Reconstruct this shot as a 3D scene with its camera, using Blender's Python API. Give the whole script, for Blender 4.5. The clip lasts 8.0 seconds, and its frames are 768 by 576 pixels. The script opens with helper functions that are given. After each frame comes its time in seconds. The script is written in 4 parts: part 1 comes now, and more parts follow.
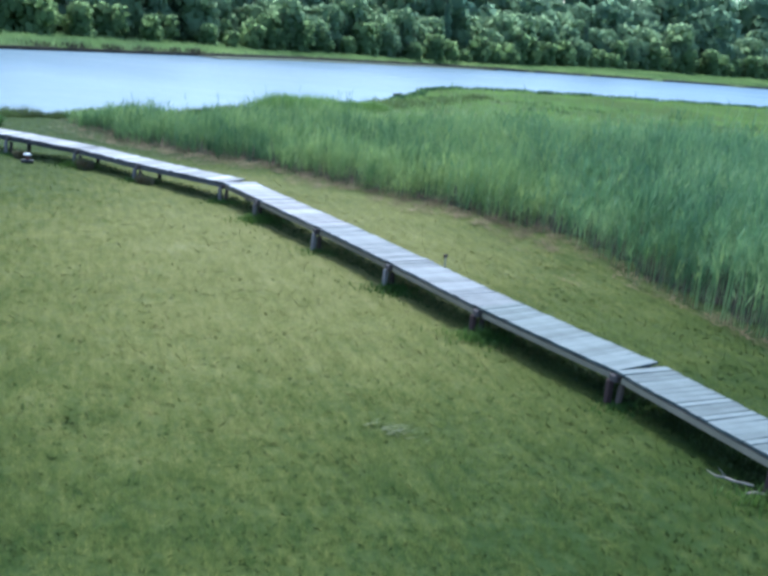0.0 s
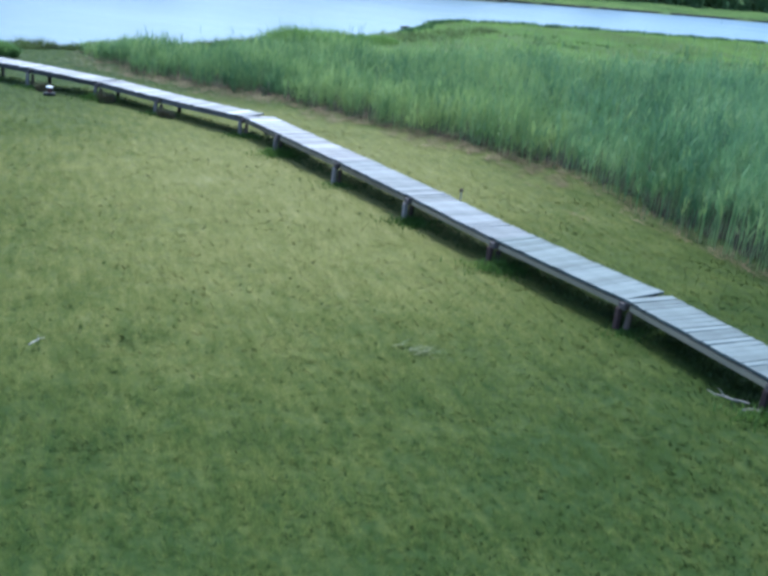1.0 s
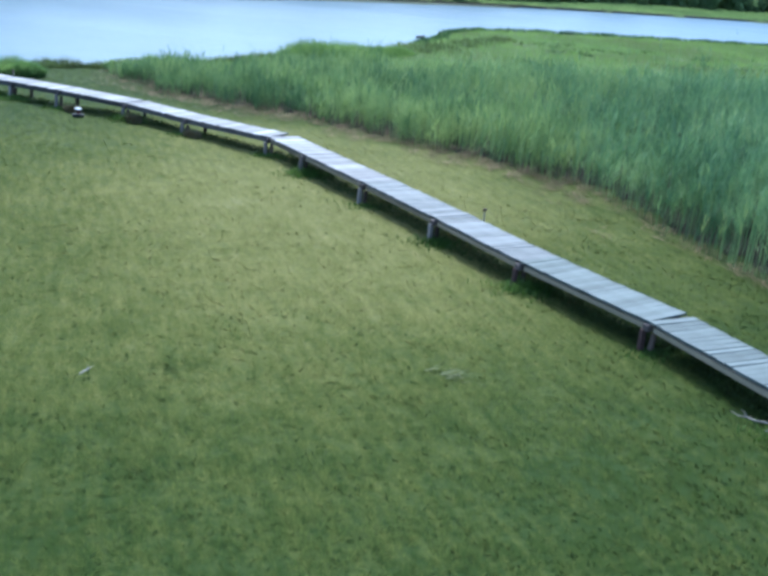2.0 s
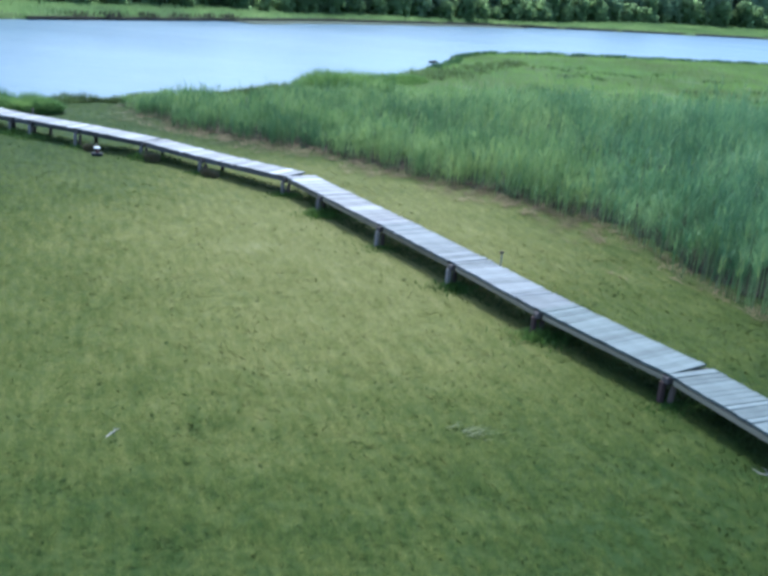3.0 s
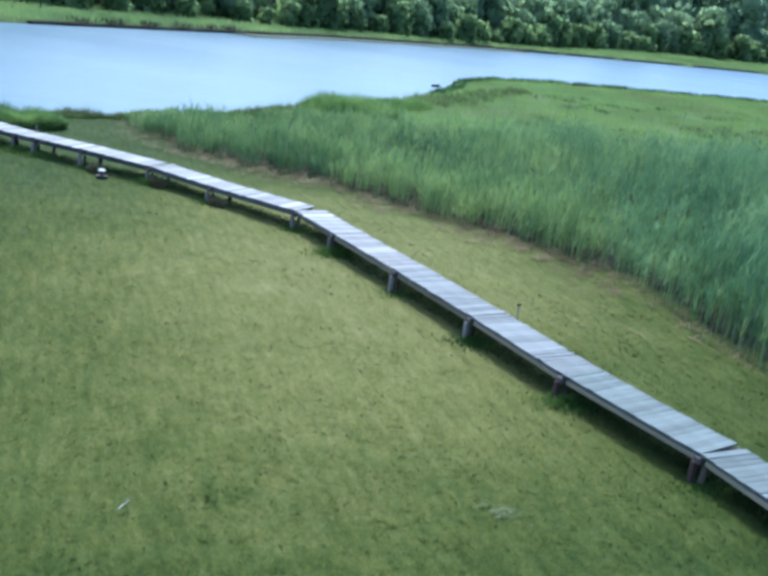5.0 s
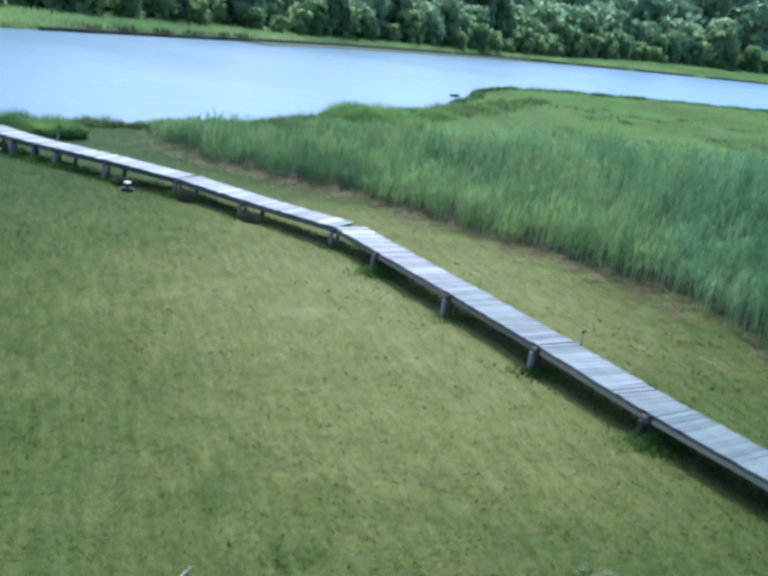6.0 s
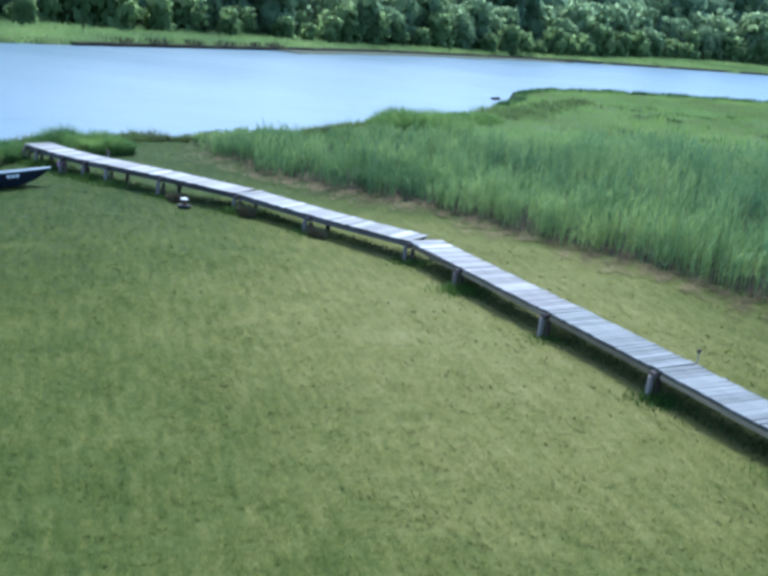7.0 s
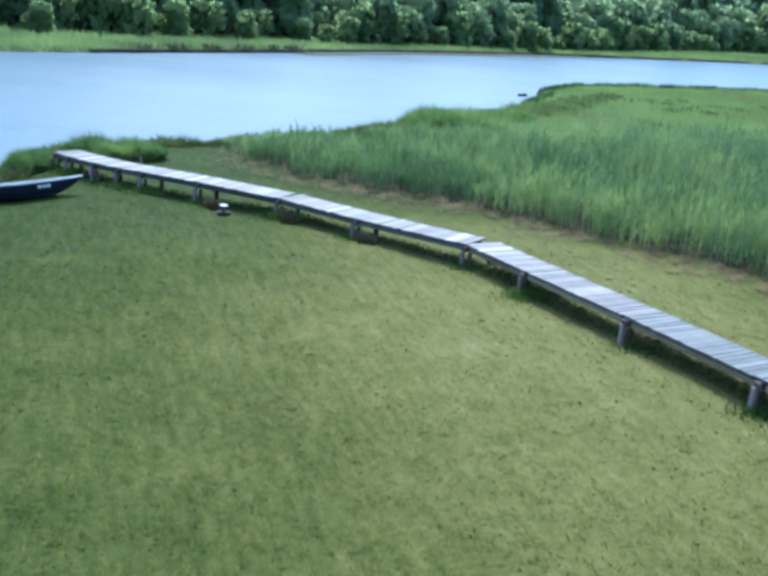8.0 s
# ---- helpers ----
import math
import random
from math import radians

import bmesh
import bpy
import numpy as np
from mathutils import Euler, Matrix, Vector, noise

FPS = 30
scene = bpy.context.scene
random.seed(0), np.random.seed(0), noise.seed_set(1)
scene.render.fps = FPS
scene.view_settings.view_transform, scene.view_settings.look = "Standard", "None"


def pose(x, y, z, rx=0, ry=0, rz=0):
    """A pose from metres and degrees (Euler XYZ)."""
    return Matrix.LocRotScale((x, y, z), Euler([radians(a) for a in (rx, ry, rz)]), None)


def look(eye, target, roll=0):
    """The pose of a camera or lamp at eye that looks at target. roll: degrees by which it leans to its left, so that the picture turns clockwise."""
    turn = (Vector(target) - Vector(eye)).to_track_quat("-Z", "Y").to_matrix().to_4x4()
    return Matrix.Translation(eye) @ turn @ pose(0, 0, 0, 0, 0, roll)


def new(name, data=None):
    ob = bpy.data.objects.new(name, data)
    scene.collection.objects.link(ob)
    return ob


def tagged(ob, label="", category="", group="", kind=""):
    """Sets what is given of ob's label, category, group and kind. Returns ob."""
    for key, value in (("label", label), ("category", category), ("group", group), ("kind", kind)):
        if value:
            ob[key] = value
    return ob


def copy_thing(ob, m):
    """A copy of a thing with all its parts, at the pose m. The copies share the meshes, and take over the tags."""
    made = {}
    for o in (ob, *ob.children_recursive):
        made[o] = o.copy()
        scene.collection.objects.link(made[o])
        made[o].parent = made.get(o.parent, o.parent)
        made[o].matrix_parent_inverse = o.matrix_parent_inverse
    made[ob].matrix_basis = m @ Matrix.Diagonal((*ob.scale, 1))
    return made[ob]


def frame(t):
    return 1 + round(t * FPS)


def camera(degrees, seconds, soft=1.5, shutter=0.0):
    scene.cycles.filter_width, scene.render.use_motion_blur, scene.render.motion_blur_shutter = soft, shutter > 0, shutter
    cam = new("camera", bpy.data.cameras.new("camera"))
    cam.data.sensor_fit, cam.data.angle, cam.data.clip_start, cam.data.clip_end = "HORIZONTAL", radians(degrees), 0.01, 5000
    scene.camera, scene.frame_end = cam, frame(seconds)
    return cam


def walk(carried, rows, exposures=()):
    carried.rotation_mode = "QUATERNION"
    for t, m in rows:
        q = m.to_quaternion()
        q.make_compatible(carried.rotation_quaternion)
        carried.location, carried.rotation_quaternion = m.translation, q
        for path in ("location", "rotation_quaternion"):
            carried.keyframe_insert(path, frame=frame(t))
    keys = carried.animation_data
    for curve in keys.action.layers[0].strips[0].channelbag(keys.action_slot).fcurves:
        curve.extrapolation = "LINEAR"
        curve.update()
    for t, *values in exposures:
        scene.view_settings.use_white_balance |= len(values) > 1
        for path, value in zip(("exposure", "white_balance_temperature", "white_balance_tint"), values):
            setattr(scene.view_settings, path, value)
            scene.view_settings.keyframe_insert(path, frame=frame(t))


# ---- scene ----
cam = camera(43.6, 8.0, soft=3.4)
PATH = [
    (0, (-0.078, -0.268, 4.964), (-0.131, 1.661, 4.435), 5.7),
    (0.5, (-0.218, -0.843, 4.992), (-0.285, 1.062, 4.388), 5.8),
    (1, (-0.423, -1.23, 5.151), (-0.462, 0.658, 4.492), 6.3),
    (2.5, (-0.794, -1.654, 5.886), (-0.884, 0.238, 5.242), 5.0),
    (3, (-0.889, -1.559, 6.203), (-0.988, 0.338, 5.578), 4.9),
    (3.5, (-0.999, -1.465, 6.427), (-1.088, 0.438, 5.82), 5.6),
    (4, (-1.15, -1.372, 6.605), (-1.223, 0.533, 6.002), 6.5),
    (4.5, (-1.28, -1.206, 6.728), (-1.348, 0.7, 6.125), 7.2),
    (6, (-2.795, 0.604, 6.414), (-2.875, 2.516, 5.834), 7.9),
    (6.5, (-3.412, 1.419, 6.246), (-3.527, 3.329, 5.666), 6.8),
    (7, (-4.161, 2.095, 6.085), (-4.298, 4.005, 5.51), 6.0),
    (7.5, (-4.751, 2.802, 5.932), (-4.917, 4.71, 5.357), 5.0),
    (8, (-5.187, 3.333, 5.742), (-5.358, 5.241, 5.167), 4.4),
]
walk(cam, [(t, look(eye, target, roll)) for t, eye, target, roll in PATH], exposures=[(0.0, 1.63, 5110, -2), (8.0, 1.63, 5110, -2)])

# ---- daylight: hazy high sun beyond the water ----
SUN_ELEVATION, SUN_AZIMUTH = 55.0, -15.0  # degrees; azimuth from +y, towards +x
world = bpy.data.worlds.new("sky")
scene.world = world
world.use_nodes = True
wn = world.node_tree.nodes
sky = wn.new("ShaderNodeTexSky")
sky.sky_type = "NISHITA"
sky.sun_disc = False
sky.sun_elevation = radians(SUN_ELEVATION)
sky.sun_rotation = radians(SUN_AZIMUTH)
sky.air_density, sky.dust_density, sky.ozone_density = 1.0, 3.5, 1.5
world.node_tree.links.new(sky.outputs[0], wn["Background"].inputs[0])
wn["Background"].inputs[1].default_value = 0.15

sun = new("sun", bpy.data.lights.new("sun", "SUN"))
sun.data.energy, sun.data.angle, sun.data.color = 1.5, radians(9), (1.0, 0.96, 0.9)
az, el = radians(SUN_AZIMUTH), radians(SUN_ELEVATION)
to_sun = Vector((math.sin(az) * math.cos(el), math.cos(az) * math.cos(el), math.sin(el)))
sun.matrix_world = look(to_sun * 200, (0, 0, 0))

# ---- materials ----


class Nodes:
    """A node material under construction."""

    def __init__(self, name, roughness=0.7, specular=0.3):
        self.mat = bpy.data.materials.new(name)
        self.mat.use_nodes = True
        self.tree = self.mat.node_tree
        self.bsdf = self.tree.nodes["Principled BSDF"]
        self.bsdf.inputs["Roughness"].default_value = roughness
        self.bsdf.inputs["Specular IOR Level"].default_value = specular

    def link(self, a, b):
        self.tree.links.new(a, b)

    def add(self, kind):
        return self.tree.nodes.new(kind)

    def coords(self, scale=(1, 1, 1), which="Object"):
        tc, mp = self.add("ShaderNodeTexCoord"), self.add("ShaderNodeMapping")
        mp.inputs["Scale"].default_value = scale
        self.link(tc.outputs[which], mp.inputs[0])
        return mp.outputs[0]

    def world_place(self, scale=(1, 1, 1)):
        g, mp = self.add("ShaderNodeNewGeometry"), self.add("ShaderNodeMapping")
        mp.inputs["Scale"].default_value = scale
        self.link(g.outputs["Position"], mp.inputs[0])
        return mp.outputs[0]

    def swept_place(self, degrees, scale):
        """World place turned about z, then stretched."""
        turn, mp = self.add("ShaderNodeVectorRotate"), self.add("ShaderNodeMapping")
        turn.rotation_type = "Z_AXIS"
        turn.inputs["Angle"].default_value = radians(-degrees)
        mp.inputs["Scale"].default_value = scale
        self.link(self.add("ShaderNodeNewGeometry").outputs["Position"], turn.inputs["Vector"])
        self.link(turn.outputs[0], mp.inputs[0])
        return mp.outputs[0]

    def noise(self, vec, scale, detail=4, rough=0.55):
        n = self.add("ShaderNodeTexNoise")
        n.inputs["Scale"].default_value, n.inputs["Detail"].default_value, n.inputs["Roughness"].default_value = scale, detail, rough
        self.link(vec, n.inputs["Vector"])
        return n.outputs["Fac"]

    def ramp(self, fac, stops):
        r = self.add("ShaderNodeValToRGB")
        while len(r.color_ramp.elements) < len(stops):
            r.color_ramp.elements.new(0.5)
        for e, (p, c) in zip(r.color_ramp.elements, stops):
            e.position, e.color = p, (*c, 1)
        self.link(fac, r.inputs[0])
        return r.outputs[0]

    def mix(self, fac, a, b, mode="MIX"):
        m = self.add("ShaderNodeMix")
        m.data_type, m.blend_type = "RGBA", mode
        for sock, v in ((m.inputs[0], fac), (m.inputs[6], a), (m.inputs[7], b)):
            if isinstance(v, (int, float)):
                sock.default_value = v
            elif isinstance(v, tuple):
                sock.default_value = (*v, 1)
            else:
                self.link(v, sock)
        return m.outputs[2]

    def maths(self, op, a, b=0.0):
        m = self.add("ShaderNodeMath")
        m.operation = op
        for sock, v in ((m.inputs[0], a), (m.inputs[1], b)):
            if isinstance(v, (int, float)):
                sock.default_value = v
            else:
                self.link(v, sock)
        return m.outputs[0]

    def span(self, fac, a, b, lo=0.0, hi=1.0):
        m = self.add("ShaderNodeMapRange")
        m.interpolation_type = "SMOOTHSTEP"
        for i, v in enumerate((a, b, lo, hi)):
            m.inputs[i + 1].default_value = v
        self.link(fac, m.inputs[0])
        return m.outputs[0]

    def bump(self, height, strength, distance):
        b = self.add("ShaderNodeBump")
        b.inputs["Strength"].default_value, b.inputs["Distance"].default_value = strength, distance
        self.link(height, b.inputs["Height"])
        self.link(b.outputs[0], self.bsdf.inputs["Normal"])

    def island(self):
        return self.add("ShaderNodeNewGeometry").outputs["Random Per Island"]

    def each(self):
        return self.add("ShaderNodeObjectInfo").outputs["Random"]

    def colour(self, c):
        self.link(c, self.bsdf.inputs["Base Color"])

    def leafy(self, c, share=0.35):
        """Light passes through thin leaves."""
        t, m = self.add("ShaderNodeBsdfTranslucent"), self.add("ShaderNodeMixShader")
        self.link(c, t.inputs["Color"])
        m.inputs[0].default_value = share
        self.link(self.bsdf.outputs[0], m.inputs[1])
        self.link(t.outputs[0], m.inputs[2])
        self.link(m.outputs[0], self.tree.nodes["Material Output"].inputs["Surface"])


def lawn_tone(n):
    """Marsh hay: a wide dry, yellowish stretch with an uneven edge in greener grass, darkened outward for lens falloff
    too.
    """
    p = n.world_place()
    sep = n.add("ShaderNodeSeparateXYZ")
    n.link(p, sep.inputs[0])
    wide = n.noise(p, 0.16, 3)
    x = n.maths("DIVIDE", n.maths("ADD", sep.outputs[0], 2.6), 11.0)
    y = n.maths("DIVIDE", n.maths("SUBTRACT", sep.outputs[1], 20.5), 13.0)
    r = n.maths("SQRT", n.maths("ADD", n.maths("MULTIPLY", x, x), n.maths("MULTIPLY", y, y)))
    r = n.maths("ADD", r, n.maths("MULTIPLY", n.maths("SUBTRACT", wide, 0.5), 0.9))
    # greener to the right, and lens vignetting painted into the tone as darkening
    r = n.maths("ADD", r, n.span(sep.outputs[0], -1.0, 4.0, 0.0, 0.25))
    dry = n.span(r, 0.15, 1.3, 1.0, 0.0)
    patch = n.noise(p, 0.9, 5, 0.65)
    tuft = n.noise(p, 11.0, 3, 0.65)
    tone = n.maths("ADD", n.maths("MULTIPLY", dry, 0.75), n.maths("MULTIPLY", n.maths("SUBTRACT", patch, 0.4), 0.4))
    clump = n.noise(n.swept_place(-65, (0.35, 1.0, 1.0)), 4.5, 3, 0.6)
    tone = n.maths("ADD", tone, n.maths("MULTIPLY", n.maths("SUBTRACT", clump, 0.5), 0.5))
    streak = n.noise(n.swept_place(-68, (0.12, 1.0, 1.0)), 7.0, 2, 0.6)
    tone = n.maths("ADD", tone, n.maths("MULTIPLY", n.maths("SUBTRACT", streak, 0.5), 0.45))
    return n.maths("ADD", tone, n.maths("MULTIPLY", n.maths("SUBTRACT", tuft, 0.5), 0.55)), p


def make_ground():
    n = Nodes("marsh_ground", 0.95, 0.1)
    tone, p = lawn_tone(n)
    turf = n.ramp(tone, [(0.0, (0.021, 0.036, 0.008)), (0.35, (0.051, 0.062, 0.015)), (0.75, (0.103, 0.102, 0.033)), (1.0, (0.14, 0.132, 0.054))])
    sep = n.add("ShaderNodeSeparateXYZ")
    n.link(p, sep.inputs[0])
    meadow = n.ramp(n.noise(p, 0.07, 4, 0.6), [(0.35, (0.062, 0.078, 0.022)), (0.65, (0.06, 0.1, 0.026))])
    turf = n.mix(n.span(sep.outputs[1], 42.0, 47.0), turf, meadow)
    mud = n.span(sep.outputs[2], -0.32, -0.16, 1.0, 0.0)
    n.colour(n.mix(mud, turf, (0.03, 0.025, 0.02)))
    n.bump(n.noise(p, 14, 5, 0.7), 0.4, 0.02)
    return n.mat


def make_lawn_blades():
    n = Nodes("marsh_hay", 0.85, 0.05)
    tone, p = lawn_tone(n)
    tone = n.maths("ADD", tone, n.maths("MULTIPLY", n.maths("SUBTRACT", n.island(), 0.5), 0.35))
    c = n.ramp(tone, [(0.0, (0.027, 0.045, 0.01)), (0.35, (0.064, 0.078, 0.019)), (0.75, (0.129, 0.128, 0.042)), (1.0, (0.174, 0.164, 0.067))])
    n.colour(c)
    n.leafy(c, 0.1)
    return n.mat


def make_blades(name, dark, mid, light, patch=0.25, share=0.35, gloss=0.15):
    n = Nodes(name, 0.55, gloss)
    p = n.world_place()
    f = n.maths("ADD", n.maths("MULTIPLY", n.island(), 0.16), n.span(n.noise(p, patch, 4, 0.6), 0.36, 0.64, 0.02, 0.57))
    f = n.maths("ADD", f, n.span(n.noise(p, patch * 5, 3, 0.6), 0.36, 0.64, -0.05, 0.32))
    c = n.ramp(f, [(0.1, dark), (0.5, mid), (0.95, light)])
    n.colour(c)
    n.leafy(c, share)
    return n.mat


def make_wood(name, dark, light, grain_axis=1, rough=0.8, own=0.55):
    n = Nodes(name, rough, 0.3)
    s = [14, 14, 14]
    s[grain_axis] = 1.2
    p = n.coords(tuple(s))
    rnd = n.each()
    off = n.add("ShaderNodeVectorMath")
    off.operation = "ADD"
    n.link(p, off.inputs[0])
    comb = n.add("ShaderNodeCombineXYZ")
    n.link(n.maths("MULTIPLY", rnd, 90), comb.inputs[0])
    n.link(n.maths("MULTIPLY", rnd, 37), comb.inputs[1])
    n.link(comb.outputs[0], off.inputs[1])
    grain = n.noise(off.outputs[0], 1.6, 8, 0.7)
    stain = n.noise(n.coords((2, 2, 2)), 1.5, 4)
    f = n.maths("ADD", n.maths("MULTIPLY", grain, 0.45), n.maths("ADD", n.maths("MULTIPLY", rnd, own), (0.55 - own) / 2))
    f = n.maths("ADD", f, n.maths("MULTIPLY", n.maths("SUBTRACT", stain, 0.5), 0.4))
    n.colour(n.ramp(f, [(0.2, dark), (0.8, light)]))
    n.bump(grain, 0.35, 0.004)
    return n.mat


def make_water():
    n = Nodes("creek_water", 0.3, 0.5)
    n.bsdf.inputs["IOR"].default_value = 1.33
    p = n.world_place((1.0, 1.6, 1.0))
    deep = n.noise(p, 0.06, 3)
    n.colour(n.ramp(deep, [(0.3, (0.02, 0.066, 0.116)), (0.75, (0.032, 0.083, 0.135))]))
    breeze = n.noise(n.world_place((0.25, 1.3, 1.0)), 0.06, 4)
    n.link(n.span(breeze, 0.35, 0.65, 0.34, 0.39), n.bsdf.inputs["Roughness"])
    ripple = n.maths("ADD", n.noise(p, 2.6, 4, 0.6), n.maths("MULTIPLY", n.noise(p, 0.5, 3), 1.2))
    n.bump(ripple, 0.3, 0.12)
    return n.mat


def make_plain(name, c, rough=0.6, metal=0.0, vary=0.15, scale=6.0):
    n = Nodes(name, rough, 0.4)
    n.bsdf.inputs["Metallic"].default_value = metal
    f = n.noise(n.coords(), scale, 6, 0.65)
    lo = tuple(v * (1 - vary * 1.6) for v in c)
    hi = tuple(min(1, v * (1 + vary)) for v in c)
    n.colour(n.ramp(f, [(0.3, lo), (0.7, hi)]))
    n.bump(f, 0.2, 0.004)
    return n.mat


GROUND = make_ground()
HAY = make_lawn_blades()
REED = make_blades("reed_leaf", (0.078, 0.142, 0.062), (0.168, 0.248, 0.092), (0.292, 0.365, 0.13), 0.22)
REEDBLUE = make_blades("deep_reed_leaf", (0.066, 0.13, 0.062), (0.148, 0.243, 0.106), (0.262, 0.35, 0.147), 0.24)
MEADOW = make_blades("meadow_grass", (0.065, 0.095, 0.024), (0.087, 0.147, 0.032), (0.122, 0.188, 0.042), 0.09, 0.35, 0.02)
SEDGE = make_blades("shore_sedge", (0.1, 0.165, 0.05), (0.16, 0.245, 0.07), (0.225, 0.315, 0.105), 0.5)
TUFT = make_blades("tall_sedge", (0.085, 0.15, 0.05), (0.15, 0.235, 0.075), (0.23, 0.315, 0.1), 0.5)
STRAW = make_blades("dead_straw", (0.075, 0.058, 0.034), (0.128, 0.095, 0.055), (0.195, 0.145, 0.087), 0.6, 0.1, 0.02)
DEADREED = make_blades("dead_reed_stem", (0.075, 0.085, 0.05), (0.13, 0.132, 0.08), (0.21, 0.2, 0.13), 0.8, 0.1, 0.05)
FARREED = make_blades("far_reed", (0.075, 0.12, 0.043), (0.12, 0.186, 0.057), (0.185, 0.25, 0.08), 0.05, 0.35, 0.02)
STALK = make_blades("brown_stalk", (0.06, 0.05, 0.032), (0.11, 0.09, 0.055), (0.16, 0.14, 0.08), 0.1, 0.05)
# for the dark sprigs, and for grass painted dark as shade below the deck
SPRIG_AND_DECKSHADE = make_blades("sprig_and_deck_shade", (0.028, 0.045, 0.014), (0.05, 0.075, 0.021), (0.08, 0.108, 0.032), 0.5)
PALESTRAW = make_blades("pale_straw", (0.08, 0.092, 0.04), (0.105, 0.118, 0.05), (0.135, 0.148, 0.065), 0.6, 0.3)
FRINGE = make_blades("cordgrass", (0.035, 0.07, 0.03), (0.055, 0.105, 0.04), (0.09, 0.15, 0.055), 0.3)
POSTTUFT = make_blades("post_tuft", (0.04, 0.075, 0.015), (0.075, 0.13, 0.026), (0.115, 0.175, 0.04), 0.5)
SHORE = make_blades("shore_grass", (0.072, 0.09, 0.034), (0.108, 0.142, 0.046), (0.15, 0.195, 0.066), 0.4)
RUSH = make_blades("dark_rush", (0.03, 0.05, 0.022), (0.05, 0.08, 0.03), (0.08, 0.12, 0.045), 0.4)
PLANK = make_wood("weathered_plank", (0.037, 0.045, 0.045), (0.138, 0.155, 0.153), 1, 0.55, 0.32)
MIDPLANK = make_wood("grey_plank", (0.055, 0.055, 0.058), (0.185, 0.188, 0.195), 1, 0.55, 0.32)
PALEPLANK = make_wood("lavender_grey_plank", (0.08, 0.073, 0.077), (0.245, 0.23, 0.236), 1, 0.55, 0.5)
NEWPLANK = make_wood("bleached_plank", (0.25, 0.24, 0.25), (0.42, 0.4, 0.41), 1, 0.6, 0.3)
for wood in (PLANK, MIDPLANK, PALEPLANK):
    wood.node_tree.nodes["Principled BSDF"].inputs["Specular IOR Level"].default_value = 0.2
DARKSTRINGER = make_wood("dark_stringer", (0.03, 0.026, 0.025), (0.1, 0.09, 0.088), 0)
STRINGER = make_wood("weathered_stringer", (0.115, 0.095, 0.065), (0.26, 0.215, 0.155), 0)
GREYPOST = make_wood("grey_post_wood", (0.11, 0.09, 0.082), (0.29, 0.25, 0.23), 2, 0.9, 0.3)
REDPOST = make_wood("reddish_post_wood", (0.022, 0.013, 0.012), (0.08, 0.045, 0.04), 2, 0.9, 0.3)
POST = make_wood("post_wood", (0.015, 0.009, 0.006), (0.115, 0.082, 0.066), 2, 0.9, 0.75)
CAP = make_wood("dark_cap_wood", (0.04, 0.03, 0.03), (0.1, 0.08, 0.075), 0)
BARK = make_wood("tree_bark", (0.06, 0.05, 0.04), (0.16, 0.13, 0.11), 2, 0.9)
DRIFT = make_wood("driftwood", (0.22, 0.19, 0.16), (0.38, 0.34, 0.29), 0)
WETLOG = make_wood("wet_log", (0.02, 0.018, 0.016), (0.06, 0.05, 0.045), 0)
WATER = make_water()


def make_foliage(name, dark, mid, light):
    n = Nodes(name, 0.7, 0.05)
    patch = n.noise(n.coords(), 0.35, 3)
    f = n.maths("ADD", n.maths("MULTIPLY", n.island(), 0.16), n.maths("ADD", n.maths("MULTIPLY", n.each(), 0.34), 0.12))
    f = n.maths("ADD", f, n.maths("MULTIPLY", n.maths("SUBTRACT", patch, 0.3), 0.6))
    c = n.ramp(f, [(0.1, dark), (0.5, mid), (0.9, light)])
    n.colour(c)
    n.leafy(c, 0.75)
    return n.mat


# broad and dark leaves carry distance haze in their colour: too light for foliage
HAZYLEAF = make_foliage("hazy_broad_leaves", (0.225, 0.31, 0.175), (0.285, 0.38, 0.205), (0.34, 0.425, 0.225))
HAZYDARKLEAF = make_foliage("hazy_dark_leaves", (0.165, 0.245, 0.155), (0.225, 0.32, 0.19), (0.285, 0.38, 0.215))
BUSHLEAF = make_foliage("pale_leaves", (0.16, 0.23, 0.1), (0.235, 0.325, 0.14), (0.31, 0.4, 0.175))
MUDFLAT = make_plain("olive_mud", (0.03, 0.04, 0.018), 0.95, vary=0.3, scale=1.2)
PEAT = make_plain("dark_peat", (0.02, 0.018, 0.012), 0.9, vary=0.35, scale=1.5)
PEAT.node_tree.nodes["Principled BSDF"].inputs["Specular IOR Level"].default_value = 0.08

# ---- mesh helpers ----
rng = np.random.default_rng(7)


def bulk(name, verts, faces, material, width=3):
    """One mesh from arrays of vertices and equal-sided faces."""
    me = bpy.data.meshes.new(name)
    verts, faces = np.asarray(verts, np.float32), np.asarray(faces, np.int32)
    me.vertices.add(len(verts))
    me.vertices.foreach_set("co", verts.ravel())
    me.loops.add(faces.size)
    me.loops.foreach_set("vertex_index", faces.ravel())
    me.polygons.add(len(faces))
    me.polygons.foreach_set("loop_start", np.arange(0, faces.size, width, dtype=np.int32))
    me.update(calc_edges=True)
    me.materials.append(material)
    return me


def stuff(name, verts, faces, material, label, category, soft=False):
    me = bulk(name, verts, faces, material)
    if soft:  # lying grass takes the light as one soft pile
        up = np.zeros((len(verts), 3), np.float32)
        up[:, 2] = 1.0
        me.normals_split_custom_set_from_vertices(up)
    ob = new(name, me)
    return tagged(ob, label, category, kind="stuff")


